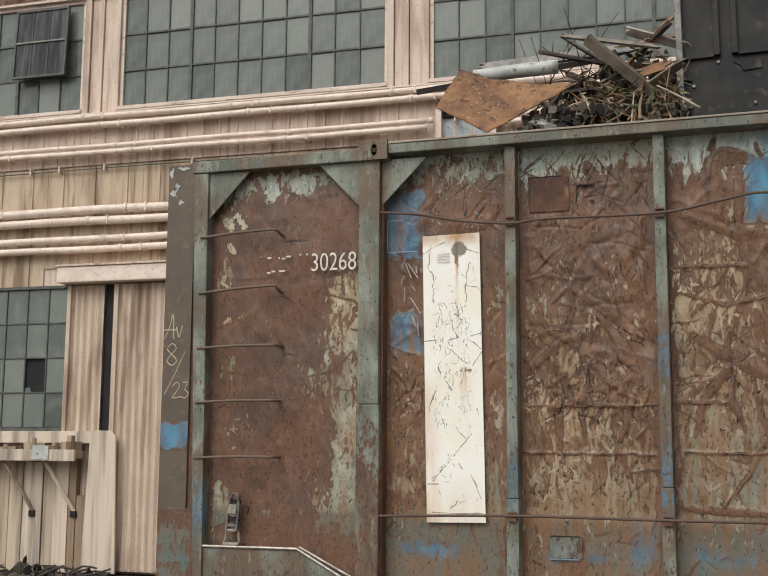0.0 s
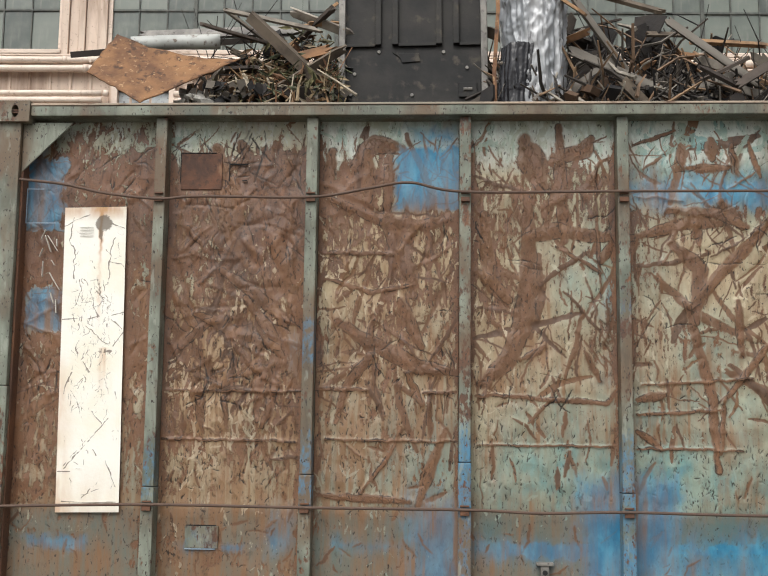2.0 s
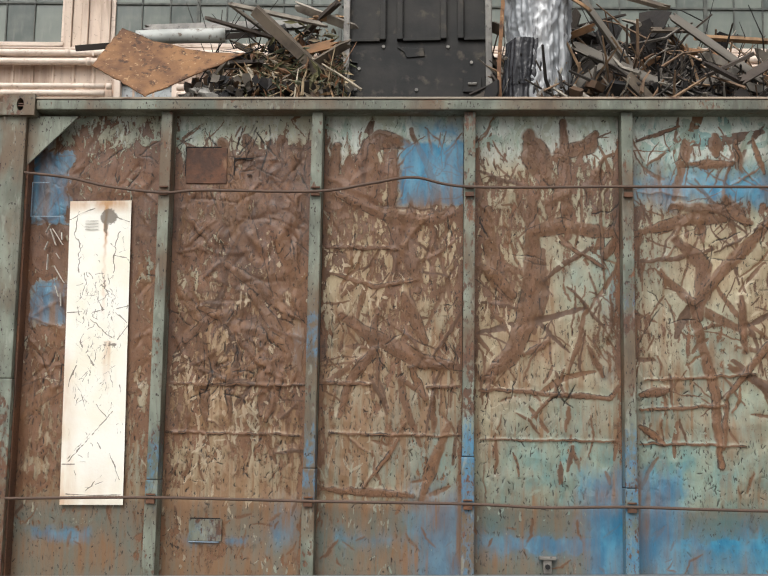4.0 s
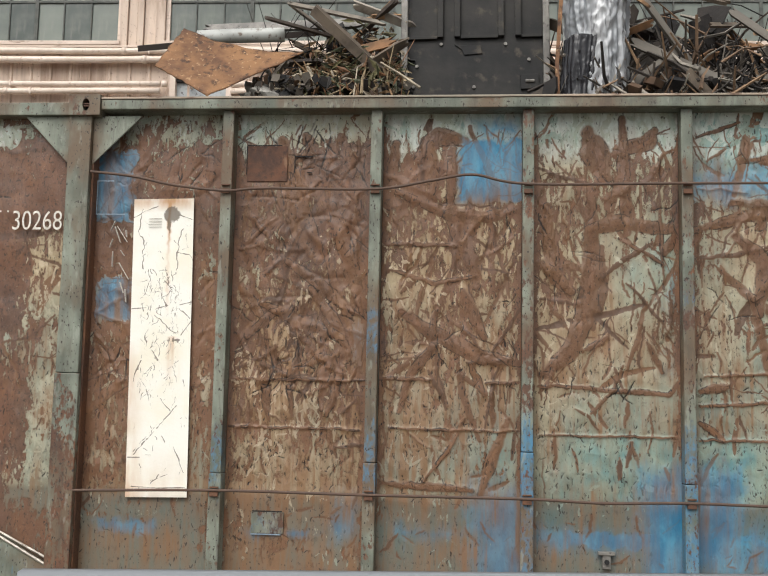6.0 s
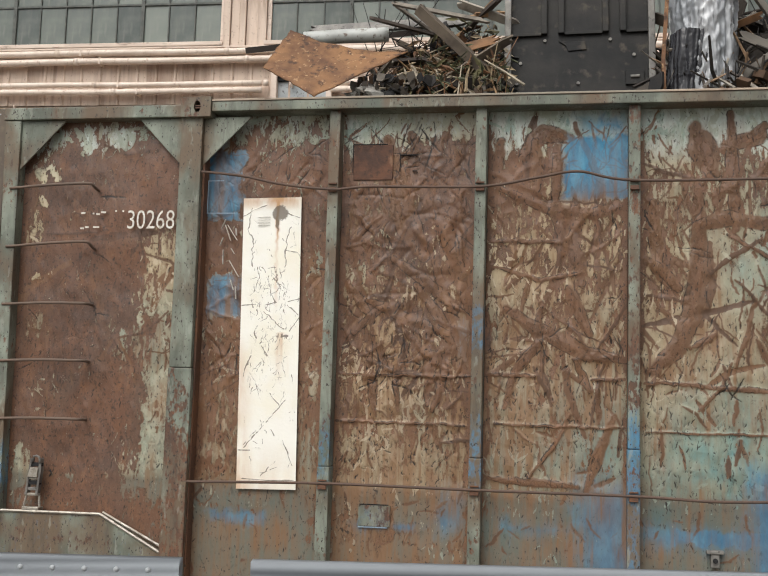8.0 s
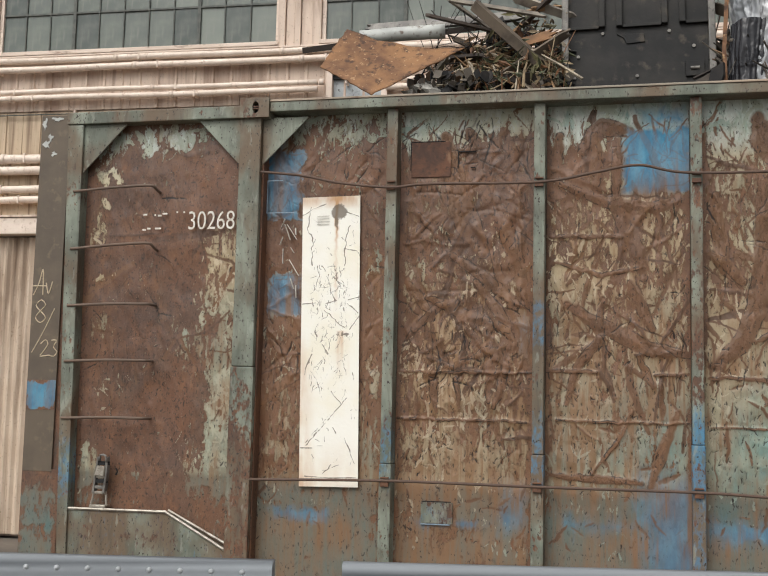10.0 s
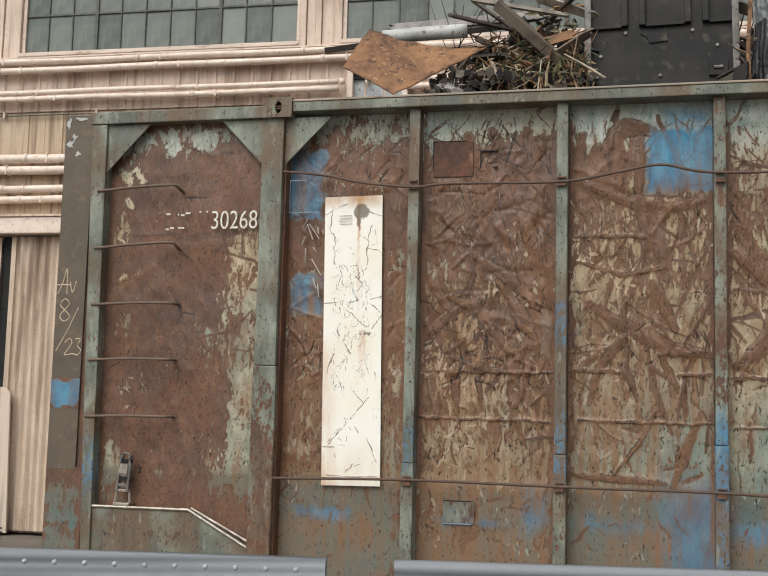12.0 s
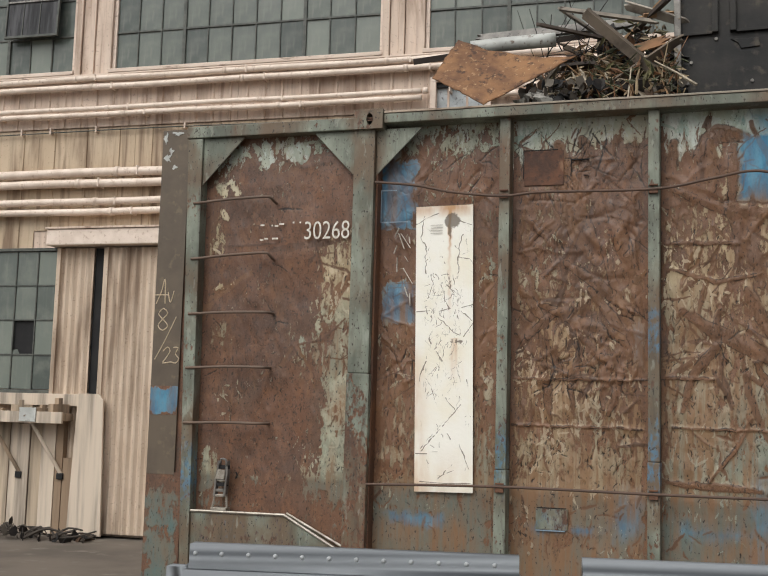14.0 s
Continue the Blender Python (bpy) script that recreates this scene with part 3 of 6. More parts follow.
part("wire_line", tube(bmesh.new(), [(x, 0.05, 6.54 + 0.01 * math.sin(x)) for x in np.arange(-20, 1, 0.5)], 0.010, 6), SASH, wire)
for x in (-7.0, -6.45, -5.6, -4.0):
    part("clip", boxes((x, x + 0.03, 0.03, 0.12, 6.51, 6.62)), TRIM, wire)

# framed opening in the siding, with a pale back
vb = thing("wall_vent", "square vent opening with a pale frame and grey back", "vent", B)
for r in ((0.08, 0.17, -0.02, 0.10, 6.48, 7.11), (0.92, 1.01, -0.02, 0.10, 6.48, 7.11), (0.171, 0.919, -0.02, 0.10, 7.03, 7.11), (0.171, 0.919, -0.02, 0.10, 6.48, 6.55)):
    part("frame", boxes(r, bevel=0.008), TRIM, vb)
part("vent_back", boxes((0.17, 0.92, 0.085, 0.096, 6.55, 7.03)), VENT, vb, "grey-blue sheet with dark drips")
# Near-black strip across the top of the vent opening.
part("vent_top_strip", boxes((0.17, 0.92, 0.03, 0.086, 6.95, 7.028)), DARK, vb)

# low window, doors and lean-to boards at the yard end
low = thing("window_7", "low steel window with dusty panes, one broken out", "window", B @ pose(-6.13 - 6 * 0.40, 0.09, 2.27), kind="structure")
LW, LH = 2.40, 0.57
part("window_frame", boxes((-0.06, 0.0, -0.04, 0.05, -0.05, 4 * LH + 0.05), (LW, LW + 0.05, -0.04, 0.05, -0.05, 4 * LH + 0.05), (0, LW, -0.04, 0.05, 4 * LH, 4 * LH + 0.05), (0, LW, -0.06, 0.05, -0.06, 0.0)), SASH, low)
for c in range(1, 6):
    part("glazing_bar", boxes((c * 0.40 - 0.012, c * 0.40 + 0.012, -0.015, 0.03, 0, 4 * LH)), SASH, low)
for r in range(1, 4):
    part("glazing_bar", boxes((0, LW, -0.012, 0.028, r * LH - 0.012, r * LH + 0.012)), SASH, low)
for c in range(6):
    for r in range(4):
        if (c, r) == (4, 1):
            continue
        part("pane", boxes((c * 0.40 + 0.012, c * 0.40 + 0.388, 0.004, 0.010, r * LH + 0.012, r * LH + 0.558), bevel=0), PANE, low)
part("glass_shard", slab([(1.615, LH + 0.015), (1.74, LH + 0.015), (1.70, LH + 0.09), (1.615, LH + 0.07)], 0.004, 0.010, 0), PANE, low)
part("room_behind", boxes((1.58, 2.02, 0.034, 0.045, LH - 0.02, 2 * LH + 0.02)), DARK, low)

head = thing("door_header", "pale projecting track cover above the sliding doors", "door track", B, kind="structure")
part("cover", boxes((-6.22, -1.2, -0.22, 0.11, 4.60, 4.86), bevel=0.02), PIPE, head)
part("cover_lip", boxes((-6.24, -1.18, -0.245, 0.10, 4.863, 4.895), bevel=0.006), SIDING, head)
door = thing("door_1", "sliding corrugated metal door leaf, streaked tan paint", "door", B, kind="structure")
part("sheet", corrugated(-6.05, -5.46, 0.05, 4.58, 0.02), DOOR_SHEET, door)
part("stile", boxes((-6.12, -6.05, -0.03, 0.08, 0.03, 4.58)), DOOR_SHEET, door)
door = thing("door_2", "wide corrugated metal door leaf standing slightly apart", "door", B, kind="structure")
part("sheet", corrugated(-5.17, -1.4, 0.05, 4.58, -0.01, 0.128), DOOR_SHEET, door)
part("stile", boxes((-5.25, -5.17, -0.05, 0.05, 0.03, 4.58)), DOOR_SHEET, door)
part("dark_gap", boxes((-5.46, -5.24, 0.07, 0.10, 0.05, 4.58), bevel=0), DARK, door)
lean = thing("board_wall", "rough upright boards nailed below the low window", "boards", B, kind="structure")
x = -8.6
while x < -5.52:
    w = random.uniform(0.12, 0.30)
    h = random.choice((1.2, 1.72, 1.9, 1.98, 2.0))
    part("board", boxes((x, x + w - 0.012, -0.06 - random.uniform(0, 0.03), 0.10, 0.0, h), bevel=0.006), TIMBER, lean)
    x += w
part("board", boxes((-8.6, -5.50, -0.12, 0.09, 2.02, 2.21), bevel=0.01), TIMBER, lean)
part("board", slab([(-5.58, 0.02), (-4.98, 0.02), (-5.02, 1.2), (-5.05, 2.12), (-5.14, 2.22), (-5.50, 2.22)], -0.17, -0.13), TIMBER, lean, "tall loose sheet leaning on the wall")
shelf = thing("wall_shelf", "weathered plank shelf on rusty diagonal brackets", "shelf", B)
part("plank", boxes((-8.5, -5.62, -0.40, -0.08, 1.78, 1.90), bevel=0.012), TIMBER, shelf)
part("front_batten", boxes((-8.5, -5.60, -0.45, -0.405, 1.74, 1.92), bevel=0.008), TIMBER, shelf, "pale front batten, paint flaking")
part("end_plate", boxes((-6.35, -6.05, -0.47, -0.452, 1.76, 1.98), bevel=0.006), PALE, shelf, "pale nailed plate")
for x in (-7.65, -6.95, -6.2):
    part("brace", tube(bmesh.new(), [(x, -0.38, 1.79), (x + 0.42, -0.085, 0.95)], 0.03, 8), TIMBER, shelf)
    part("brace_foot", boxes((x + 0.36, x + 0.47, -0.12, -0.075, 0.86, 0.96), bevel=0.01), DARK, shelf)
for x, h in ((-6.95, 0.10), (-6.45, 0.20), (-6.05, 0.13), (-5.78, 0.24)):
    blk = thing("scrap_block", "pale broken block lying on the plank shelf", "scrap", B @ pose(x, -0.25, 1.90, 0, 0, x * 50), "blocks on the shelf")
    part("block", boxes((-0.16, 0.16, -0.06, 0.06, 0.0, h * 0.6), (-0.05, 0.03, -0.05, 0.05, h * 0.6, h)), TIMBER, blk)
for i in range(26):
    st = thing("scrap_branch", "dark bent scrap lying on the ground by the doors", "scrap", B @ pose(-7.4 + 0.095 * i, -0.5 - 0.4 * random.random(), 0.02, 0, 0, random.uniform(-40, 40)), "scrap by the doors")
    L = random.uniform(0.25, 0.65)
    part("stick", tube(bmesh.new(), glide([(-L / 2, 0, 0.02), (0, 0.05, random.uniform(0.05, 0.2)), (L / 2, 0, random.uniform(0.02, 0.16))], 0.08), random.uniform(0.012, 0.03), 6, 0.6), SCRAP, st)

# ---- the scrap wagon ----
FRONT, SKIN, BOTTOM = 7.93, 8.06, 0.12
POSTS = (-1.295, -0.165, 0.965, 2.11, 3.25, 4.39, 5.53, 6.67)
wagon = thing("scrap_wagon", "high-sided rusty steel scrap wagon, dented, patched in blue and teal paint", "wagon")

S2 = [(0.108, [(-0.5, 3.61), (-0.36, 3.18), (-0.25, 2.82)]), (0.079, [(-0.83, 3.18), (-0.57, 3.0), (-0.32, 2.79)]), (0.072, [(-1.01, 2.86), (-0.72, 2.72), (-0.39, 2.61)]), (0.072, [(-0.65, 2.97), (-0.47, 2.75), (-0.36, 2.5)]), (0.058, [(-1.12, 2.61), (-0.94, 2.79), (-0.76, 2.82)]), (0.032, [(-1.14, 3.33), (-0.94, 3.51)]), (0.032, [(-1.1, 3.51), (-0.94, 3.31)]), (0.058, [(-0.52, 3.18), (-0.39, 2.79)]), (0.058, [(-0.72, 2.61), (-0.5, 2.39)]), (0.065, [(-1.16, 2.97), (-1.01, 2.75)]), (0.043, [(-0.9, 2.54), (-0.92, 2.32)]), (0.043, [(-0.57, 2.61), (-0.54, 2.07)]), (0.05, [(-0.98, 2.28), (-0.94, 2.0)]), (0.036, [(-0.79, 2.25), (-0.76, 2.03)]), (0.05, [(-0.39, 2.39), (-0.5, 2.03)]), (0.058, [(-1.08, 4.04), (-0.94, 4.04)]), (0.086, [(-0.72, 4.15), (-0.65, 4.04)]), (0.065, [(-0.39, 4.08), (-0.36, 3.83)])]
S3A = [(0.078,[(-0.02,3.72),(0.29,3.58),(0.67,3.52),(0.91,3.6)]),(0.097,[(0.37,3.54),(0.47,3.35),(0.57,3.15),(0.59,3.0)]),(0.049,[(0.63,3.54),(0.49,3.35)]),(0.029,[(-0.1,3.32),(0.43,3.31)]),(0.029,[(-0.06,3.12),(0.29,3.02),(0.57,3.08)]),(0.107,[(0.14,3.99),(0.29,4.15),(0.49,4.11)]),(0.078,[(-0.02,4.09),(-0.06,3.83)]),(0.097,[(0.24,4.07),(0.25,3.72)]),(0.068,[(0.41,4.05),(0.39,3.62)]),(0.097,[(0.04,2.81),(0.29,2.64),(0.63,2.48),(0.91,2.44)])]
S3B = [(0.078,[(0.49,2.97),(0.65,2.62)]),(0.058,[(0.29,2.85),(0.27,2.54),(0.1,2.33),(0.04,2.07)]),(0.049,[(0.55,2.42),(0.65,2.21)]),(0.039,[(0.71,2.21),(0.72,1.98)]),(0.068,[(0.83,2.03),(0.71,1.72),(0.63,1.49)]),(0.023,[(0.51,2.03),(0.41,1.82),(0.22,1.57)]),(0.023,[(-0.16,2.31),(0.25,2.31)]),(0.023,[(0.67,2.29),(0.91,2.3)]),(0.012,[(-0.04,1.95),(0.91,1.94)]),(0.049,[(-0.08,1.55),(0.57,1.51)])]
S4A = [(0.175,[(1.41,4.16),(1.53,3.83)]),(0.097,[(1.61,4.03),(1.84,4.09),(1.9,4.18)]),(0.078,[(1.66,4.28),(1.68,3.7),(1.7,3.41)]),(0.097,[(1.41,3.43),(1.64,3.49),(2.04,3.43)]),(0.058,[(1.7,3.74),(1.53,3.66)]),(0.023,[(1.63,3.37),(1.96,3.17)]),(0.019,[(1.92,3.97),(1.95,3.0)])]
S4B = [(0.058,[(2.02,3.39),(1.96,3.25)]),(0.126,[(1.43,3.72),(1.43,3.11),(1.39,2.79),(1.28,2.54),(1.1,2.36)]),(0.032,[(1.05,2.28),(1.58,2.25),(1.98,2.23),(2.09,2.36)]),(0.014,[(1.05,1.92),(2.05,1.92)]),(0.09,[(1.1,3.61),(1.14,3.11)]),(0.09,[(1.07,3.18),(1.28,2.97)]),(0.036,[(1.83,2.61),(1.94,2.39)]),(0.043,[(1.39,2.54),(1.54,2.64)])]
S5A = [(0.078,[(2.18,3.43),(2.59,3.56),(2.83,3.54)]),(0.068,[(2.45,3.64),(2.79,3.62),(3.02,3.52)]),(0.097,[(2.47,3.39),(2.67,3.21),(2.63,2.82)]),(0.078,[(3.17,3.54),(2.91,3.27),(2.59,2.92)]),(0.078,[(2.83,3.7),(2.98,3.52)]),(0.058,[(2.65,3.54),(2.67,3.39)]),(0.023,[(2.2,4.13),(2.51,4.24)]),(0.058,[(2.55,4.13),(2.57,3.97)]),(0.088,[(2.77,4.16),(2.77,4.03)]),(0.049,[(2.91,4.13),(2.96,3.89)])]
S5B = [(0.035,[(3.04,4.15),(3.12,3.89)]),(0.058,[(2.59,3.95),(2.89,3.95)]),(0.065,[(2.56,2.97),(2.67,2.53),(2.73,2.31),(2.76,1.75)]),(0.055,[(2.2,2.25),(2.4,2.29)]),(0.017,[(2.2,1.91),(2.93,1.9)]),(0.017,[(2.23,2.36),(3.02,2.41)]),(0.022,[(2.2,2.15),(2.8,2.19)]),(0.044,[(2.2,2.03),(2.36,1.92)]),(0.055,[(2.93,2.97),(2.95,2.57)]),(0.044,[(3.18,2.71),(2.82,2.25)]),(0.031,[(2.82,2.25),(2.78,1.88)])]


def random_scrapes(r, x0, x1, z0, z1, n, w=(0.015, 0.05), length=(0.12, 0.5), upright=0.5, spread=0.35):
    out = []
    for _ in range(n):
        x, z = r.uniform(x0, x1), r.uniform(z0, z1)
        a = r.normal(math.pi / 2, spread) if r.random() < upright else r.uniform(0, math.pi)
        L = r.uniform(*length)
        bend = r.normal(0, 0.07) * L
        p0 = np.array((x - L / 2 * math.cos(a), z - L / 2 * math.sin(a)))
        p2 = np.array((x + L / 2 * math.cos(a), z + L / 2 * math.sin(a)))
        mid = (p0 + p2) / 2 + bend * np.array((-math.sin(a), math.cos(a)))
        out.append((r.uniform(*w), [tuple(p0), tuple(mid), tuple(p2)]))
    return out


def along(X, Z, wx, wz, pts, reach):
    """The part of a sheet within reach of a stroke: its slice, the distance to the stroke and how far along it lies."""
    px, pz = [p[0] for p in pts], [p[1] for p in pts]
    i0, i1 = np.searchsorted(X[0], (min(px) - reach - 0.02, max(px) + reach + 0.02))
    j0, j1 = np.searchsorted(Z[:, 0], (min(pz) - reach - 0.02, max(pz) + reach + 0.02))
    if i1 - i0 < 2 or j1 - j0 < 2:
        return None
    q = (slice(j0, j1), slice(i0, i1))
    ux, uz = wx[q], wz[q]
    best, run = np.full(ux.shape, 9.0), np.zeros(ux.shape)
    for k, ((ax, az), (bx, bz)) in enumerate(zip(pts, pts[1:])):
        dx, dz = bx - ax, bz - az
        t = np.clip(((ux - ax) * dx + (uz - az) * dz) / (dx * dx + dz * dz + 1e-9), 0, 1)
        d = np.hypot(ux - ax - t * dx, uz - az - t * dz)
        run = np.where(d < best, (k + t) / (len(pts) - 1), run)
        best = np.minimum(best, d)
    return q, best, run


def side_fields(seed, base, strokes, n_random, blues, teal, flat=None, dent=1.0, y=SKIN, wash=0.8, warmth=1.0, chips=1.0, scored=1.0, patches=()):
    r = np.random.default_rng(seed)

    def fields(X, Z):
        wx = X + 0.009 * value_noise(X, Z, 0.07, 0.07, seed + 50) + 0.004 * value_noise(X, Z, 0.02, 0.02, seed + 52)
        wz = Z + 0.009 * value_noise(X, Z, 0.07, 0.07, seed + 51) + 0.004 * value_noise(X, Z, 0.02, 0.02, seed + 53)
        zero = np.zeros_like(X)
        crease, smear, tone, chip, swept = (zero.copy() for _ in range(5))
        grain = value_noise(X, Z, 0.05, 0.08, seed + 20)
        rust = base(X, Z) - 0.30 * np.clip((1.55 - Z) / 0.08, 0, 1) + 0.30 * value_noise(X, Z, 0.30, 0.045, seed + 33) * np.clip((1.5 - Z) / 0.05, 0, 1)
        rust = rust + 0.24 * value_noise(X, Z, 0.26, 0.36, seed) + 0.22 * value_noise(wx, wz, 0.035, 0.11, seed + 1) + 0.22 * value_noise(wx, wz, 0.014, 0.045, seed + 2)
        relief = 0.015 * value_noise(X, Z, 0.42, 0.55, seed + 3) + 0.006 * value_noise(wx, wz, 0.10, 0.16, seed + 4) + 0.0025 * value_noise(wx, wz, 0.04, 0.07, seed + 9)
        relief = relief + 0.006 * (0.4 - np.abs(value_noise(X, Z, 0.17, 0.21, seed + 12))) * dent + 0.005 * (0.4 - np.abs(value_noise(X + Z * 0.4, Z, 0.08, 0.13, seed + 13))) * dent
        span = (X.min(), X.max(), 1.50, 4.22)
        high = (X.min(), X.max(), 2.2, 4.15)

        def draw(rows, act, reach=2.5):
            for w, pts in rows:
                hit = along(X, Z, wx, wz, pts, w * reach + 0.02)
                if hit:
                    q, d, t = hit
                    act(q, d, w * (0.35 + 0.65 * np.sin(np.pi * np.clip(t, 0.04, 0.96)) ** 0.6), w)

        def band(q, d, w, w0):
            smear[q] = np.maximum(smear[q], np.clip((w * 0.62 - d) / (0.008 + 0.14 * w0) + 0.4, 0, 1) * (0.8 + 0.3 * grain[q]))
            rust[q] = np.maximum(rust[q], 0.15 - (d / (w * 0.62 + 0.003)) ** 2)
            relief[q] += 0.009 * np.exp(-(d / (w0 * 0.45 + 0.006)) ** 2) * dent
            k = np.clip((w * 0.6 - d) / 0.012 + 0.5, 0, 1)
            swept[q] = np.maximum(swept[q], k)
            tone[q] += r.uniform(0.0, 0.5) * k
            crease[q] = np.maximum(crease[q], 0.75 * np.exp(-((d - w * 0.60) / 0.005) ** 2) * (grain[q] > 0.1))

        def scuff(q, d, w, w0):
            k = np.clip((w * 0.55 - d) / 0.009 + 0.5, 0, 1)
            k = k * (1 - 0.6 * swept[q])
            smear[q] = np.maximum(smear[q], r.uniform(0.5, 0.95) * k)
            tone[q] += r.uniform(-0.75, 0.6) * k
            relief[q] += r.choice([-0.0045, 0.005]) * np.exp(-(d / (w0 * 0.6 + 0.006)) ** 2) * dent

        def flake(q, d, w, w0):
            chip[q] = np.maximum(chip[q], r.uniform(0.55, 1.0) * np.clip((w * 0.6 - d) / 0.006 + 0.45, 0, 1) * (grain[q] > -0.75))

        def scratch(q, d, w, w0):
            k = np.exp(-(d / (w * 0.55 + 0.0015)) ** 2)
            smear[q] = np.maximum(smear[q], 0.9 * k)
            tone[q] += r.uniform(-0.9, 0.3) * k
            chip[q] = chip[q] * (1 - 0.9 * k)

        # Small dents, with the near-black of chips and shade put in their colour.
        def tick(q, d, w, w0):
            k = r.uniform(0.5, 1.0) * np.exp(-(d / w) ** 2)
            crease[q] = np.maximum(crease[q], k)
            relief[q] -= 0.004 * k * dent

        def clustered(rows, keep, k):
            u = value_noise(np.array([p[1][0] for _, p in rows]), np.array([p[1][1] for _, p in rows]), 0.22, 0.32, seed + 70 + k) if rows else []
            return [row for row, v in zip(rows, u) if v > keep]

        m = n_random / 40.0
        draw(strokes, band)
        draw(random_scrapes(r, *high, int(12 * m * scored), (0.03, 0.075), (0.35, 0.95), 0.4, 0.6), scuff)
        draw(random_scrapes(r, *high, int(60 * m * scored), (0.012, 0.035), (0.12, 0.55), 0.5, 0.5), scuff)
        draw(clustered(random_scrapes(r, *span, int(520 * chips * m), (0.007, 0.022), (0.02, 0.13), 0.75, 0.45), 0.10, 1), flake)
        draw(clustered(random_scrapes(r, X.min(), X.max(), 4.08, 4.32, int(40 * chips * m), (0.02, 0.06), (0.04, 0.20), 0.4, 0.5), -0.5, 2), flake)
        draw(random_scrapes(r, *high, int(130 * m * scored), (0.004, 0.013), (0.05, 0.36), 0.45, 0.55), scratch)
        draw(random_scrapes(r, X.min(), X.max(), 1.55, 2.35, int(16 * m), (0.010, 0.030), (0.08, 0.30), 0.85, 0.2), scuff)
        draw(random_scrapes(r, X.min(), X.max(), 0.95, 1.45, int(9 * m), (0.008, 0.025), (0.05, 0.20), 0.3, 0.3), scuff)
        draw(clustered(random_scrapes(r, X.min(), X.max(), 0.95, 1.48, int(60 * m), (0.006, 0.018), (0.02, 0.07), 0.8, 0.3), 0.2, 6), flake)
        draw(random_scrapes(r, X.min(), X.max(), 0.95, 1.48, int(70 * m), (0.0035, 0.006), (0.012, 0.04), 0.7, 0.4), tick)
        draw(clustered(random_scrapes(r, X.min(), X.max(), 1.45, 2.5, int(300 * m), (0.0035, 0.0065), (0.012, 0.05), 0.8, 0.3), -0.1, 4), tick)
        draw(random_scrapes(r, *span, int(260 * m), (0.0035, 0.006), (0.012, 0.045), 0.85, 0.3), tick)
        draw(clustered(random_scrapes(r, *high, int(110 * m * scored), (0.004, 0.009), (0.04, 0.26), 0.5, 0.5), 0.0, 3), tick)
        vx, vz = X + 3.5 * (wx - X), Z + 3.5 * (wz - Z)
        for px, pz, pw, ph, k in patches:
            kept = np.clip(2.2 * (1 - np.hypot((vx - px) / (0.5 * pw), (vz - pz) / (0.5 * ph))), 0, 1)
            kept = kept * np.clip(0.75 + 1.5 * value_noise(X, Z, 0.035, 0.055, seed + 34) + 0.8 * value_noise(X, Z, 0.012, 0.02, seed + 35), 0, 1)
            rust = rust - 1.3 * k * kept
            chip = np.maximum(chip, 0.75 * k * kept * (grain > -0.5))
        edge = np.minimum(X - X.min(), X.max() - X)
        rust = rust + 0.5 * np.exp(-(edge / 0.035) ** 2)
        relief = relief * np.clip(edge / 0.08, 0, 1)
        for q in (flat if flat and isinstance(flat[0], tuple) else [flat] if flat else []):
            relief = relief * (1 - 0.9 * window_in(X, Z, *q, 0.05))
        relief = relief * np.clip((4.30 - Z) / 0.08, 0, 1) * (0.35 + 0.65 * np.clip((Z - 1.42) / 0.1, 0, 1))
        b = zero.copy()
        for q in blues:
            b = np.maximum(b, q[5] * window_in(X + 3.0 * (wx - X), Z + 3.0 * (wz - Z), *q[:4], q[4]))
        rust = rust - 1.9 * np.clip(b - 0.35, 0, 1)
        smear = smear * (1 - 0.75 * np.clip(b, 0, 1))
        chip = chip * (1 - np.clip(1.4 * b, 0, 1)) * (1 - 0.9 * swept) * np.clip(0.98 - 1.0 * np.minimum(base(X, Z), rust + 0.3), 0.12, 1)
        t = np.clip(teal(X, Z) + 0.35 * value_noise(X, Z, 0.4, 0.6, seed + 5), 0, 1)
        warm = warmth * np.clip(0.45 + 0.55 * (2.6 - Z) / 1.5 + 0.5 * value_noise(X, Z, 0.25, 0.5, seed + 6), 0, 1) * np.clip((Z - 0.8) / 0.3, 0, 1)
        ws = np.clip(wash * steps(Z, (1.1, 0.75), (1.20, 0.55), (1.38, 0.75), (1.46, 1.15), (1.54, 1.2), (1.60, 0.85), (1.80, 0.8), (1.92, 0.95), (1.95, 1.4), (2.10, 1.1), (2.27, 0.95), (2.31, 1.5), (2.6, 1.05), (3.0, 0.70), (3.6, 0.60), (3.9, 0.4), (4.2, 0.1)) + 0.55 * value_noise(X, Z, 0.2, 0.25, seed + 8) + 0.3 * value_noise(wx, wz, 0.07, 0.16, seed + 18), 0, 1.8)
        return y - np.clip(relief, -0.03, 0.05), {"rust": rust, "blue": b, "teal": t, "warm": warm, "wash": ws, "crease": crease, "smear": smear, "tone": np.clip(tone, -1, 1), "chip": chip, "pale": np.clip((Z - 3.90) / 0.14, 0, 1), "deep": np.clip((1.49 - Z + 0.02 * value_noise(X, Z, 0.1, 0.1, seed + 30)) / 0.05, 0, 1)}

    return fields


def steps(Z, *rows):
    """A level that runs straight between (height, value) pairs."""
    return np.interp(Z, [r[0] for r in rows], [r[1] for r in rows])


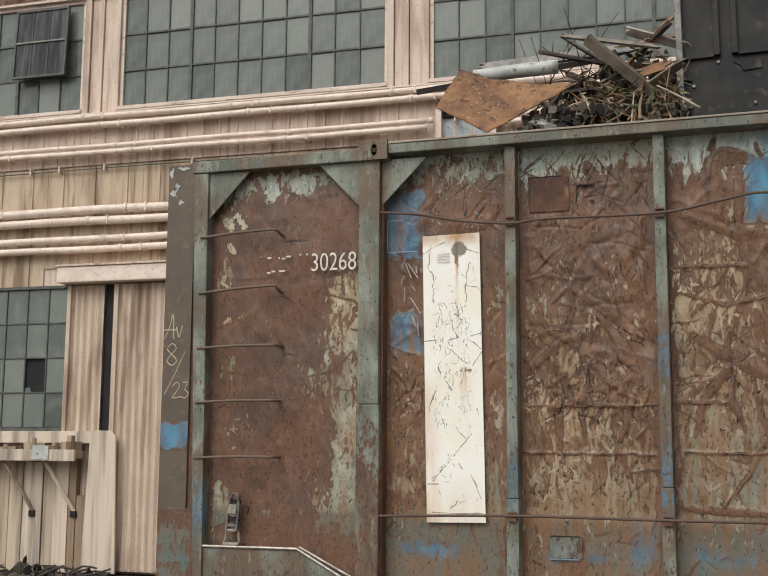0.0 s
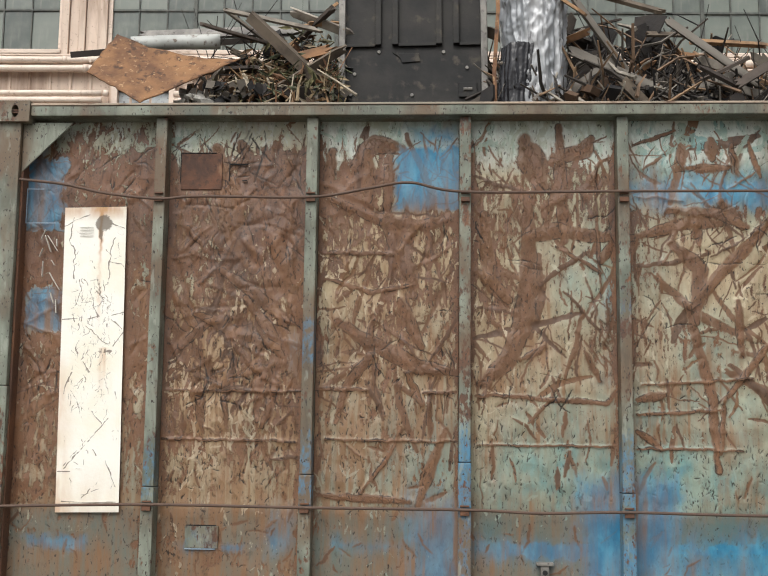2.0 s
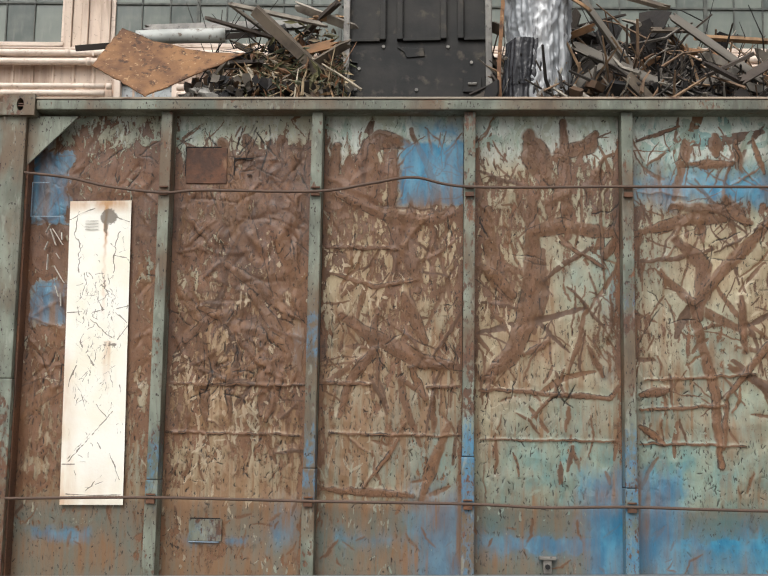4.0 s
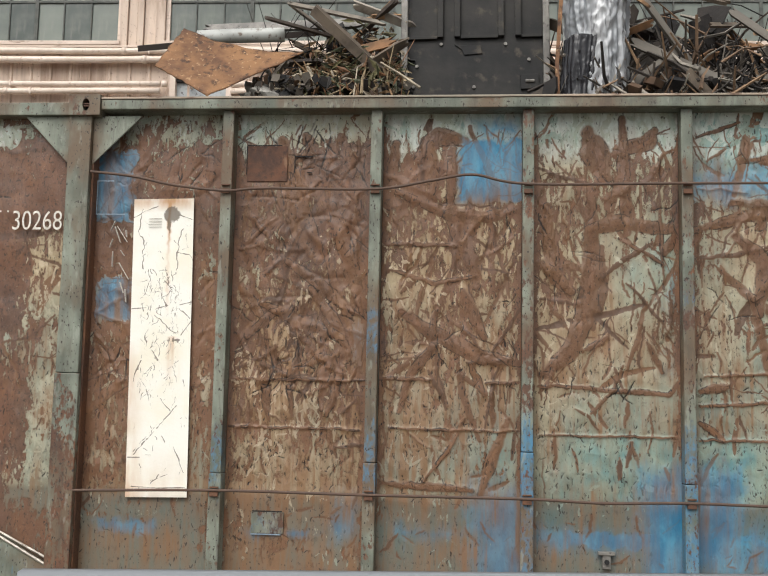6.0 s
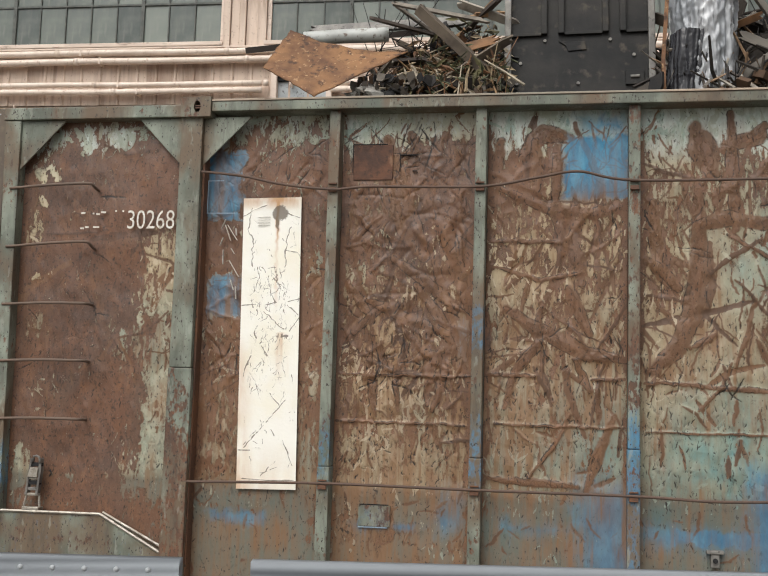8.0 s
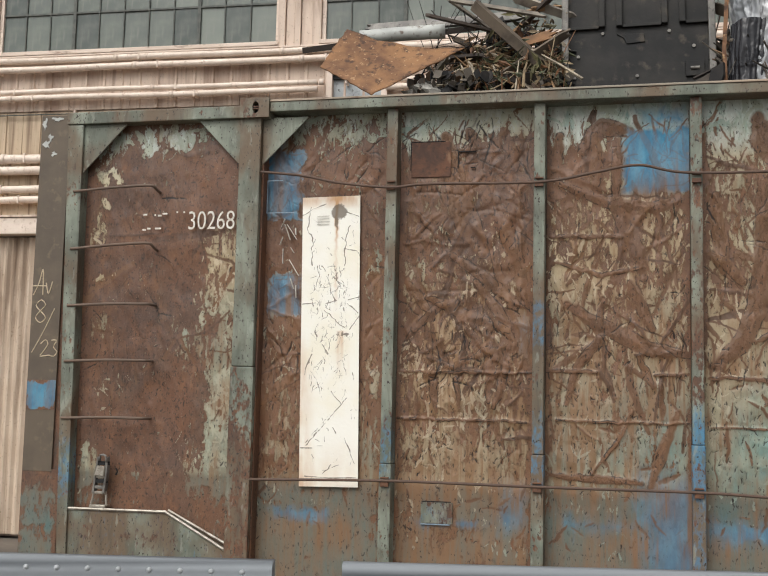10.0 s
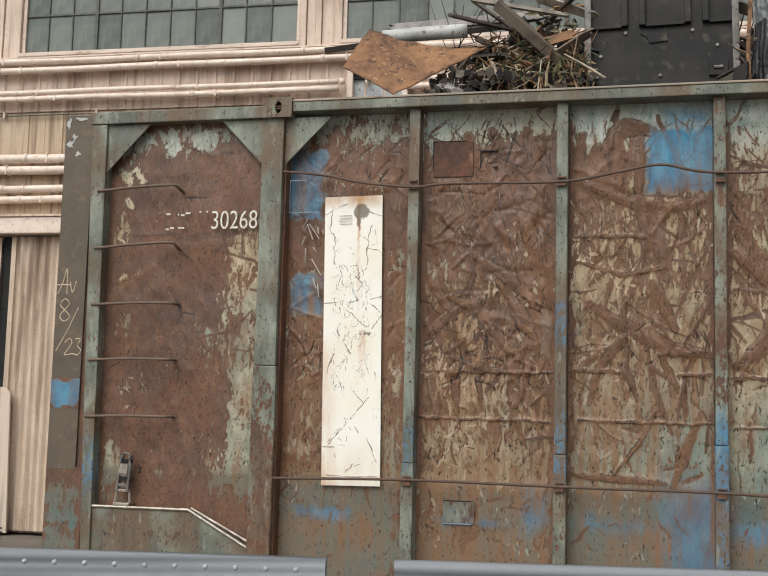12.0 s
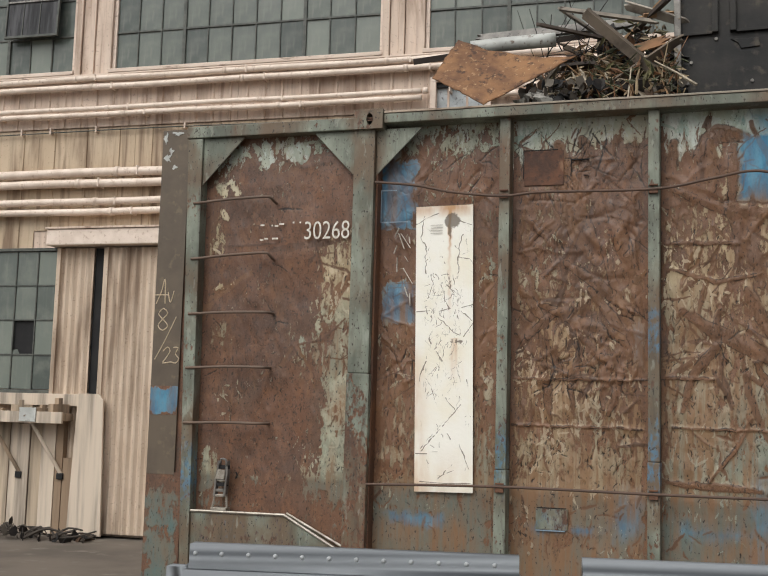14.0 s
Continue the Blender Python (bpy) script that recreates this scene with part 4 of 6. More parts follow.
edges = [(-2.36, -1.345)] + [(a + 0.045, b - 0.045) for a, b in zip(POSTS, POSTS[1:])] + [(POSTS[-1] + 0.045, 7.75)]
SPEC = [
    (dict(seed=101, strokes=[], n_random=34, patches=[(-2.12, 3.05, 0.11, 0.17, 0.9), (-1.44, 3.15, 0.09, 0.32, 0.7), (-1.44, 2.25, 0.10, 0.50, 0.8), (-2.2, 2.35, 0.16, 0.20, 0.4), (-2.18, 1.68, 0.22, 0.22, 0.4), (-1.85, 1.30, 0.30, 0.08, 0.5)], flat=(-2.03, -1.50, 1.35, 3.70), wash=1.4,
          blues=[(-2.36, -2.04, 3.48, 4.05, 0.12, 1.15), (-2.31, -2.00, 2.72, 3.04, 0.14, 1.15), (-2.2, -1.75, 1.14, 1.24, 0.08, 0.7), (-2.36, -2.2, 3.9, 4.3, 0.2, 0.8)]),
     lambda X, Z: steps(Z, (0.1, 0.1), (1.0, -0.15), (1.35, 0.0), (1.7, 0.05), (2.3, 0.2), (2.6, 0.42), (4.0, 0.40), (4.25, 0.0)), lambda X, Z: steps(Z, (0.8, 0.7), (1.3, 0.5), (2.2, 0.3), (4.2, 0.6))),
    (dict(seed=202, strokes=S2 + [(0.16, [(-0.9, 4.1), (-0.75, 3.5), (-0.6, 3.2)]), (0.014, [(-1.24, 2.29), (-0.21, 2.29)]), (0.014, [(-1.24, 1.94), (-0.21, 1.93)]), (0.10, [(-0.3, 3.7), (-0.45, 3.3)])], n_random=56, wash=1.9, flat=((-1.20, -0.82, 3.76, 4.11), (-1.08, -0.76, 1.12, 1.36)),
          blues=[(-0.33, -0.2, 2.35, 2.75, 0.1, 0.65), (-0.5, -0.2, 1.1, 1.5, 0.3, 0.6), (-1.1, -0.6, 1.12, 1.22, 0.08, 0.6)]),
     lambda X, Z: steps(Z, (0.1, 0.1), (1.3, 0.05), (1.6, -0.12), (2.2, -0.06), (2.6, 0.08), (3.1, 0.18), (3.9, 0.34), (4.08, 0.1), (4.2, -0.4)), lambda X, Z: steps(Z, (0.8, 0.9), (1.4, 0.45), (2.2, 0.05), (3.9, 0.2), (4.2, 0.7))),
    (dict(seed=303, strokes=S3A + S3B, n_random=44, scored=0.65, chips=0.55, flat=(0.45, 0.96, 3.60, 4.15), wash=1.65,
          blues=[(0.45, 0.96, 3.64, 4.13, 0.10, 1.0), (0.55, 0.93, 4.1, 4.3, 0.2, 0.62), (0.6, 1.2, 0.8, 1.54, 0.45, 0.95), (0.0, 0.7, 1.14, 1.26, 0.2, 0.5)]),
     lambda X, Z: steps(Z, (0.1, -0.2), (1.4, -0.26), (1.6, -0.36), (2.2, -0.28), (2.6, -0.12), (3.4, 0.0), (3.9, 0.18), (4.12, -0.25), (4.25, -0.6)), lambda X, Z: steps(Z, (0.8, 0.9), (1.45, 0.9), (1.9, 0.8), (2.4, 0.3), (3.9, 0.2), (4.1, 0.8))),
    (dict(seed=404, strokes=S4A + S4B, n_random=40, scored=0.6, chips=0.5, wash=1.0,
          blues=[(1.82, 2.3, 0.7, 1.66, 0.40, 1.15), (1.0, 2.1, 1.08, 1.26, 0.22, 0.66), (1.25, 2.1, 1.13, 1.24, 0.06, 1.05), (1.95, 2.08, 2.4, 3.2, 0.3, 0.5)]),
     lambda X, Z: steps(Z, (0.1, -0.2), (1.4, -0.45), (1.6, -0.58), (2.2, -0.48), (2.7, -0.18), (3.3, -0.08), (3.9, 0.08), (4.12, -0.2), (4.25, -0.6)), lambda X, Z: steps(Z, (0.8, 1.0), (1.5, 1.0), (1.9, 0.95), (2.3, 0.6), (2.8, 0.35), (3.9, 0.35), (4.1, 0.9)) + 0.25 * (X - 1.5)),
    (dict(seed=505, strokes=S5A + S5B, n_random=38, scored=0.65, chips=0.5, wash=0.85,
          blues=[(2.1, 3.4, 3.62, 3.92, 0.26, 0.72), (1.9, 2.45, 1.0, 1.68, 0.36, 1.1), (2.2, 3.4, 0.9, 1.34, 0.35, 0.58), (2.3, 3.2, 1.16, 1.25, 0.06, 0.75)]),
     lambda X, Z: steps(Z, (0.1, -0.2), (1.2, -0.35), (1.35, -0.50), (1.6, -0.58), (2.2, -0.48), (2.7, -0.20), (3.3, -0.14), (3.8, -0.1), (4.0, -0.30), (4.25, -0.7)), lambda X, Z: steps(Z, (0.8, 0.9), (1.5, 1.0), (2.0, 0.9), (2.8, 0.5), (3.6, 0.35), (3.9, 0.9), (4.1, 1.0))),
]
for i, (x0, x1) in enumerate(edges):
    kw, base, teal = SPEC[min(i, 4)]
    if i > 4:
        kw = dict(kw, seed=505 + i, strokes=[], blues=[])
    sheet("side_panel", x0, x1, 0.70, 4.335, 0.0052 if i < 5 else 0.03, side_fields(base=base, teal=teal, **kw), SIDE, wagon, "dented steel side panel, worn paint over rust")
    part("sill_panel", boxes((x0, x1, SKIN, SKIN + 0.012, BOTTOM, 0.70), bevel=0), RUST, wagon)

# end bay with the ladder
bay = dict(seed=707, warmth=0.12, strokes=[], n_random=24, wash=0.8, blues=[], dent=0.35, y=8.03, chips=1.2, scored=0.5,
           patches=[(-3.675, 3.865, 0.28, 0.17, 0.9), (-3.35, 4.15, 0.16, 0.26, 1.0), (-3.07, 4.16, 0.28, 0.22, 1.0), (-2.72, 3.18, 0.24, 0.32, 0.75), (-2.70, 2.84, 0.22, 0.36, 0.65), (-2.83, 2.71, 0.08, 0.26, 1.0),
                    (-2.66, 1.85, 0.26, 1.15, 1.0), (-3.73, 3.0, 0.15, 0.08, 0.7), (-3.76, 3.39, 0.11, 0.06, 0.7), (-3.72, 3.62, 0.07, 0.14, 0.8), (-3.80, 1.60, 0.08, 0.26, 0.9), (-3.03, 2.45, 0.55, 0.55, 0.32)])
sheet("side_panel", -3.91, -2.50, BOTTOM, 4.30, 0.006,
      side_fields(base=lambda X, Z: 0.62 - 0.70 * window_in(X, Z, -2.84, -2.40, 1.2, 3.4, 0.35)  - 0.55 * window_in(X, Z, -3.8, -2.9, 4.02, 4.3, 0.15) - 0.45 * window_in(X, Z, -3.85, -3.6, 1.3, 1.6, 0.2) - 0.55 * window_in(X, Z, -3.85, -3.72, 3.3, 3.95, 0.12) - 0.42 * window_in(X, Z, -3.75, -3.45, 2.0, 2.25, 0.15) - 0.5 * window_in(X, Z, -3.82, -3.68, 1.35, 1.75, 0.08) - 0.4 * window_in(X, Z, -3.8, -3.6, 2.55, 2.75, 0.1),
                  teal=lambda X, Z: steps(Z, (0.8, 0.7), (2.3, 0.6), (3.0, 0.2), (3.9, 0.5), (4.2, 0.8)), **bay), SIDE, wagon, "ladder bay panel of dark brown rusty steel")


def member(name, rows, zones=(), rust=-0.35, blue=0.0, label="", cuts=0.12, bevel=0.008, parent=wagon, shape=None):
    """A frame member of boxes, cut along its length so that its fields can vary."""
    bm = boxes(*rows, bevel=bevel)
    co = [v.co for v in bm.verts]
    for ax in (0, 2):
        lo, hi = min(c[ax] for c in co), max(c[ax] for c in co)
        if hi - lo > 0.6:
            for s in np.arange(lo + cuts, hi, cuts):
                bmesh.ops.bisect_plane(bm, geom=bm.verts[:] + bm.edges[:] + bm.faces[:], plane_co=Vector([s if k == ax else 0 for k in range(3)]), plane_no=Vector([1.0 if k == ax else 0 for k in range(3)]))
            amp = 0.004
            for v in bm.verts:
                v.co.y += amp * noise.noise(Vector((v.co.x * 2 + 3, 5.1, v.co.z * 2)))
    if shape:
        for v in bm.verts:
            v.co.x = shape(v.co.x, v.co.z)
    return set_fields(part(name, bm, FRAME, parent, label), blue, rust, zones)


BLUES = {0: ((-9, 9, 1.45, 2.0, 0.5),), 1: ((-9, 9, 1.4, 2.05, 0.55), (-9, 9, 2.4, 2.9, 0.55)), 2: ((-9, 9, 1.35, 2.1, 0.75), (-9, 9, 0.8, 1.4, 0.5)), 3: ((-9, 9, 1.3, 2.0, 0.68), (-9, 9, 2.6, 3.1, 0.45), (-9, 9, 0.8, 1.35, 0.75))}
for i, x in enumerate(POSTS):
    z = (1.62, 1.58, 1.66, 1.62)[i % 4]
    member("side_post", [(x - 0.042, x + 0.042, FRONT, SKIN + 0.02, 1.60 + 0.1 * (i % 3), 4.317)], BLUES.get(i, ()), (-0.15, -0.22, -0.04, -0.12)[i % 4], label="upright side post, grey-green paint with blue overspray")
    member("side_post", [(x - 0.046, x + 0.046, FRONT - 0.006, SKIN + 0.02, BOTTOM, 1.596 + 0.1 * (i % 3))], BLUES.get(i, ()), (-0.2, -0.25, -0.10, -0.18)[i % 4])
    for zz in (3.72, 1.475):
        part("rod_clip", boxes((x - 0.032, x + 0.032, FRONT - 0.030, FRONT - 0.005, zz - 0.045, zz - 0.012), (x - 0.032, x + 0.032, FRONT - 0.024, FRONT - 0.005, zz + 0.014, zz + 0.026), bevel=0.003), RUST, wagon)

member("top_rail", [(-2.278, 7.85, FRONT - 0.05, SKIN + 0.06, 4.318, 4.395)], ((-9, 9, 4.2, 4.5, 0.10),), -0.22, label="long top rail, grey-green worn paint")
part("top_rail_lip", boxes((-2.278, 7.85, FRONT - 0.058, FRONT - 0.02, 4.397, 4.413), bevel=0.003), LIP, wagon, "worn tan upper edge of the rail")
member("top_rail", [(-4.05, -2.53, FRONT - 0.02, SKIN + 0.06, 4.285, 4.385)], (), -0.2)
lean_in = lambda x, z: x + (4.28 - z) * (0.027 if x < -3.98 else 0.012)
member("corner_post", [(-4.042, -3.905, FRONT - 0.01, 8.05, BOTTOM, 4.28)], ((-9, 9, 1.2, 1.75, 0.55),), -0.22, label="grey-green ladder stile, blue near its foot", shape=lean_in)
member("corner_plate", [(-4.29, -4.045, FRONT + 0.022, 8.11, BOTTOM, 4.375)], (), 0.42, label="rust-brown corner plate", shape=lambda x, z: x + (max(0, 4.28 - z) * 0.027 if x > -4.1 else 0))
part("corner_skin", boxes((-4.288, -4.03, FRONT, FRONT + 0.02, 1.45, 4.37), bevel=0.003), CORNER, wagon, "olive-brown corner plate with chalk marks")
corner = dict(strokes=[], n_random=4, warmth=0.0, flat=(-4.6, -3.6, 0.0, 4.6), dent=0.1, wash=0.5)
sheet("blue_mark", -4.286, -4.03, 1.94, 2.18, 0.0085, side_fields(seed=811, base=lambda X, Z: 0.6 + 0 * X, blues=[(-4.33, -4.0, 1.95, 2.17, 0.05, 1.0)], teal=lambda X, Z: 0.5 + 0 * X, y=FRONT - 0.003, **corner), SIDE, wagon, "square of blue spray paint")
sheet("corner_foot", -4.288, -3.96, BOTTOM, 1.47, 0.0085, side_fields(seed=812, base=lambda X, Z: steps(Z, (0.1, -0.3), (1.1, -0.1), (1.25, 0.0), (1.47, 0.9)), blues=[], teal=lambda X, Z: 1.0 + 0 * X, y=FRONT + 0.002, **corner), SIDE, wagon, "teal and rust foot of the corner plate")
member("main_post", [(-2.53, -2.355, FRONT - 0.03, 8.12, 2.31, 4.28)], (), -0.32, label="stout post below the lifting casting")
member("main_post", [(-2.535, -2.345, FRONT - 0.036, 8.12, BOTTOM, 2.306)], (), 0.02)
part("side_strip", boxes((-2.354, -2.335, FRONT + 0.02, SKIN + 0.01, BOTTOM, 4.28)), RUST, wagon)

# lifting casting with its slotted hole
cb = bmesh.new()
ring_out = [(-2.525, 4.272), (-2.282, 4.272), (-2.282, 4.432), (-2.525, 4.432)]
hole = [(-2.392 + 0.028 * math.cos(a), 4.352 + 0.048 * math.sin(a)) for a in np.arange(16) / 16 * math.tau]
frontv = [cb.verts.new((x, FRONT - 0.07, z)) for x, z in ring_out]
hv = [cb.verts.new((x, FRONT - 0.07, z)) for x, z in hole]
hb = [cb.verts.new((x, FRONT + 0.02, z)) for x, z in hole]
for k in range(16):
    cb.faces.new((hv[k], hv[(k + 1) % 16], hb[(k + 1) % 16], hb[k]))
    cb.faces.new((hv[k], frontv[(2, 2, 2, 3, 3, 3, 3, 0, 0, 0, 0, 1, 1, 1, 1, 2)[k]], hv[(k + 1) % 16]))
for k, q in ((3, (2, 3)), (7, (3, 0)), (11, (0, 1)), (15, (1, 2))):
    cb.faces.new((hv[k], frontv[q[0]], frontv[q[1]]))
cb.faces.new(hb)
backv = [cb.verts.new((x, 8.12, z)) for x, z in ring_out]
for k in range(4):
    cb.faces.new((frontv[k], frontv[(k + 1) % 4], backv[(k + 1) % 4], backv[k]))
bmesh.ops.recalc_face_normals(cb, faces=cb.faces)
set_fields(part("lifting_casting", cb, FRAME, wagon, "cast steel lifting block with a slotted hole"), 0.0, -0.12)
part("casting_slot", boxes((-2.422, -2.362, FRONT + 0.012, FRONT + 0.018, 4.30, 4.40), bevel=0), DARK, wagon)
for z in (4.345, 4.362):
    part("slot_bar", boxes((-2.417, -2.367, FRONT - 0.06, FRONT - 0.04, z - 0.006, z + 0.004), bevel=0.002), RUST, wagon)

# gussets
for pts, y0 in (([(-3.904, 4.284), (-3.52, 4.284), (-3.904, 3.88)], FRONT + 0.02), ([(-2.90, 4.284), (-2.532, 4.284), (-2.532, 3.90)], FRONT + 0.02), ([(-2.353, 4.284), (-1.97, 4.284), (-2.353, 3.90)], FRONT + 0.015)):
    set_fields(part("gusset", slab(pts, y0, y0 + 0.014, 0.003), FRAME, wagon, "triangular corner gusset, chipped teal paint"), 0.03, -0.5)

# ladder rungs
for z, bow in ((3.735, 0.02), (3.26, 0.025), (2.795, 0.0), (2.345, 0.0), (1.89, 0.0)):
    pts = [(-3.96, 7.915, z - 0.012), (-3.90, 7.915, z - 0.010), (-3.6, 7.905, z + bow * 0.5), (-3.30, 7.905, z + bow), (-3.255, 7.925, z + bow * 0.6), (-3.245, 7.97, z - bow * 0.5), (-3.245, 8.10, z - bow)]
    part("ladder_rung", tube(bmesh.new(), glide(pts, 0.03), 0.0115, 8), RUNG, wagon, "bent round ladder rung, rusty", smooth=True)

# stepped foot plate of the ladder bay, with its worn rim
set_fields(part("foot_plate", slab([(-3.90, BOTTOM), (-3.90, 1.165), (-3.04, 1.165), (-2.54, 0.90), (-2.54, BOTTOM)], FRONT + 0.015, 8.08), FRAME, wagon, "teal painted foot plate with a sloping edge"), 0.25, -0.15)
part("foot_rim", tube(bmesh.new(), [(-3.96, FRONT + 0.01, 1.168), (-3.04, FRONT + 0.01, 1.172), (-2.54, FRONT + 0.01, 0.905)], 0.012, 6), ZINC, wagon)
part("foot_rim", tube(bmesh.new(), [(-3.04, FRONT + 0.06, 1.182), (-2.54, FRONT + 0.06, 0.94)], 0.011, 6), ZINC, wagon)

# bracket on the foot plate
bx, by, bz = -3.615, 7.955, 1.180
lb = part("bracket", boxes((bx - 0.070, bx + 0.070, by - 0.025, by + 0.06, bz, bz + 0.024), bevel=0.005), ZINC, wagon, "worn metal latch bracket with strap and buckle")
for k in (-1, 1):
    part("bracket_leg", tube(bmesh.new(), [(bx + 0.066 * k, by, bz + 0.02), (bx + 0.052 * k + 0.006, by, bz + 0.115)], 0.0095, 8), ZINC, lb)
    part("bracket_cheek", slab([(bx + 0.044 * k - 0.009, bz + 0.115), (bx + 0.044 * k + 0.013, bz + 0.115), (bx + 0.046 * k + 0.028, bz + 0.30), (bx + 0.036 * k + 0.034, bz + 0.40), (bx + 0.036 * k + 0.016, bz + 0.40), (bx + 0.044 * k + 0.008, bz + 0.25)], by - 0.03, by + 0.02, 0.003), EDGE, lb)
for z, h, m in ((0.110, 0.020, ZINC), (0.150, 0.024, EDGE), (0.195, 0.030, DARK), (0.235, 0.014, ZINC), (0.335, 0.030, DARK)):
    part("bracket_bar", boxes((bx - 0.040 + z * 0.06, bx + 0.054 + z * 0.06, by - 0.024, by + 0.012, bz + z, bz + z + h), bevel=0.004), m, lb)
part("lever", slab([(bx - 0.034, bz + 0.252), (bx + 0.048, bz + 0.252), (bx + 0.056, bz + 0.325), (bx - 0.010, bz + 0.332)], by - 0.042, by - 0.030, 0.003), ZINC, lb, "pale worn lever plate")
part("buckle", tube(bmesh.new(), glide([(bx + 0.0, by - 0.03, bz + 0.37), (bx + 0.01, by - 0.034, bz + 0.412), (bx + 0.055, by - 0.034, bz + 0.410), (bx + 0.062, by - 0.03, bz + 0.36)], 0.02), 0.010, 8), EDGE, lb, smooth=True)
part("strap_end", tube(bmesh.new(), glide([(bx + 0.112, 8.00, bz + 0.26), (bx + 0.128, 7.995, bz + 0.285), (bx + 0.112, 8.00, bz + 0.31)], 0.02), 0.007, 6), DARK, lb)

# tie rods across the posts
up = [(-2.345, 7.905, 3.84), (-2.0, 7.90, 3.80), (-1.70, 7.90, 3.735), (-1.295, 7.902, 3.692), (-1.0, 7.90, 3.710), (-0.165, 7.902, 3.706), (0.25, 7.90, 3.768), (0.56, 7.895, 3.812), (0.965, 7.902, 3.745), (2.11, 7.902, 3.75), (3.25, 7.902, 3.752), (5.0, 7.90, 3.75), (7.7, 7.90, 3.75)]
lo = [(-2.345, 7.90, 1.448), (-1.295, 7.902, 1.474), (-0.165, 7.902, 1.469), (0.965, 7.902, 1.47), (1.5, 7.90, 1.455), (2.11, 7.902, 1.47), (3.25, 7.902, 1.46), (7.7, 7.90, 1.46)]
part("tie_rod", tube(bmesh.new(), glide(up, 0.05), 0.0105, 8), ROD, wagon, "thin bent tie rod across the posts", smooth=True)
part("tie_rod", tube(bmesh.new(), glide(lo, 0.05), 0.0105, 8), ROD, wagon, "thin sagging tie rod across the posts", smooth=True)


# cream plate with cracked paint
def plate_fields(X, Z):
    r = np.random.default_rng(31)
    rust = np.full(X.shape, -0.55) + 0.16 * value_noise(X, Z, 0.05, 0.08, 60)
    rise = np.zeros_like(X)
    wx = X + 0.010 * value_noise(X, Z, 0.03, 0.03, 61)
    at = lambda rows: [(-2.012 + 0.467 * u, 3.655 - 2.25 * v) for u, v in rows]
    fine = random_scrapes(r, -1.97, -1.56, 1.45, 3.5, 130, (0.003, 0.0045), (0.012, 0.06), 0.8, 0.4) + random_scrapes(r, -1.93, -1.64, 2.1, 3.1, 190, (0.003, 0.0055), (0.015, 0.10), 0.75, 0.35)
    cracks = [(0.0075, at(q)) for q in (
        [(0.0, 0.064), (0.19, 0.042), (0.40, 0.025)], [(0.14, 0.035), (0.09, 0.11), (0.18, 0.145), (0.18, 0.24)], [(0.76, 0.055), (0.98, 0.073)],
        [(0.82, 0.105), (0.77, 0.155), (0.73, 0.185), (0.75, 0.243)], [(0.73, 0.185), (0.95, 0.193), (1.0, 0.215)],
        [(0.0, 0.376), (0.25, 0.372)], [(0.42, 0.375), (0.60, 0.366)], [(0.80, 0.364), (1.0, 0.354)], [(0.80, 0.375), (0.98, 0.41)],
        [(0.40, 0.398), (0.55, 0.425), (0.73, 0.458)], [(1.0, 0.42), (0.83, 0.465)], [(0.38, 0.515), (0.48, 0.55)], [(0.20, 0.55), (0.06, 0.62)],
        [(0.30, 0.647), (0.34, 0.685)], [(0.54, 0.677), (0.68, 0.718)], [(0.88, 0.615), (0.92, 0.64)], [(0.0, 0.87), (0.22, 0.87)], [(0.29, 0.861), (0.40, 0.863)],
        [(0.78, 0.835), (0.86, 0.88), (0.94, 0.92)], [(0.57, 0.80), (0.62, 0.82)], [(0.40, 0.955), (0.56, 0.925)], [(0.10, 0.965), (0.5, 0.97), (0.98, 0.968)])]
    for w, pts in fine:
        d = near_line(wx, Z, pts)
        rust = np.maximum(rust, r.uniform(0.0, 0.42) - (d / w) ** 2)
    for w, pts in cracks:
        d = near_line(wx, Z, pts)
        rust = np.maximum(rust, 0.45 - (d / (w * (0.75 + 0.4 * value_noise(X, Z, 0.03, 0.05, 66)))) ** 2)
        rise = rise - 0.0015 * np.exp(-(d / w) ** 2)
    blob = np.hypot((wx + 1.711) / 0.060, (Z - 3.536) / 0.060)
    rust = np.maximum(rust, 0.7 - blob ** 2 * 0.6)
    blob = np.hypot((wx + 1.665) / 0.055, (Z - 2.569) / 0.014) + 0.7 * value_noise(X, Z, 0.012, 0.012, 69)
    rust = np.maximum(rust, 0.3 - blob ** 2 * 0.6)
    drip = np.hypot((wx + 1.733) / 0.013, np.clip(3.52 - Z, 0, None) / 0.16)
    rust = np.maximum(rust, 0.5 - drip ** 2 * 0.6 - 2 * (Z > 3.56))
    stain = 0.75 * np.exp(-((wx + 1.69) / (0.02 + 0.12 * np.clip(2.62 - Z, 0, 1))) ** 2) * np.clip((Z - 2.2) / 0.35, 0, 1) * (Z < 2.60) * (0.6 + 0.5 * value_noise(X, Z, 0.018, 0.12, 68))
    stain = stain + 0.95 * np.clip((Z - 3.55) / 0.08, 0, 1) + 0.25 * np.clip((1.80 - Z) / 0.35, 0, 1)
    stain = stain + 1.0 * np.exp(-((wx + 1.735) / 0.011) ** 2) * np.clip((Z - 2.75) / 0.6, 0, 1) + 0.5 * np.exp(-((X + 2.0) / 0.07) ** 2) * np.clip((2.6 - Z) / 0.3, 0, 1)
    d = near_line(wx, Z, [(-1.954, 1.729), (-1.831, 1.874), (-1.715, 1.993), (-1.644, 2.075)])
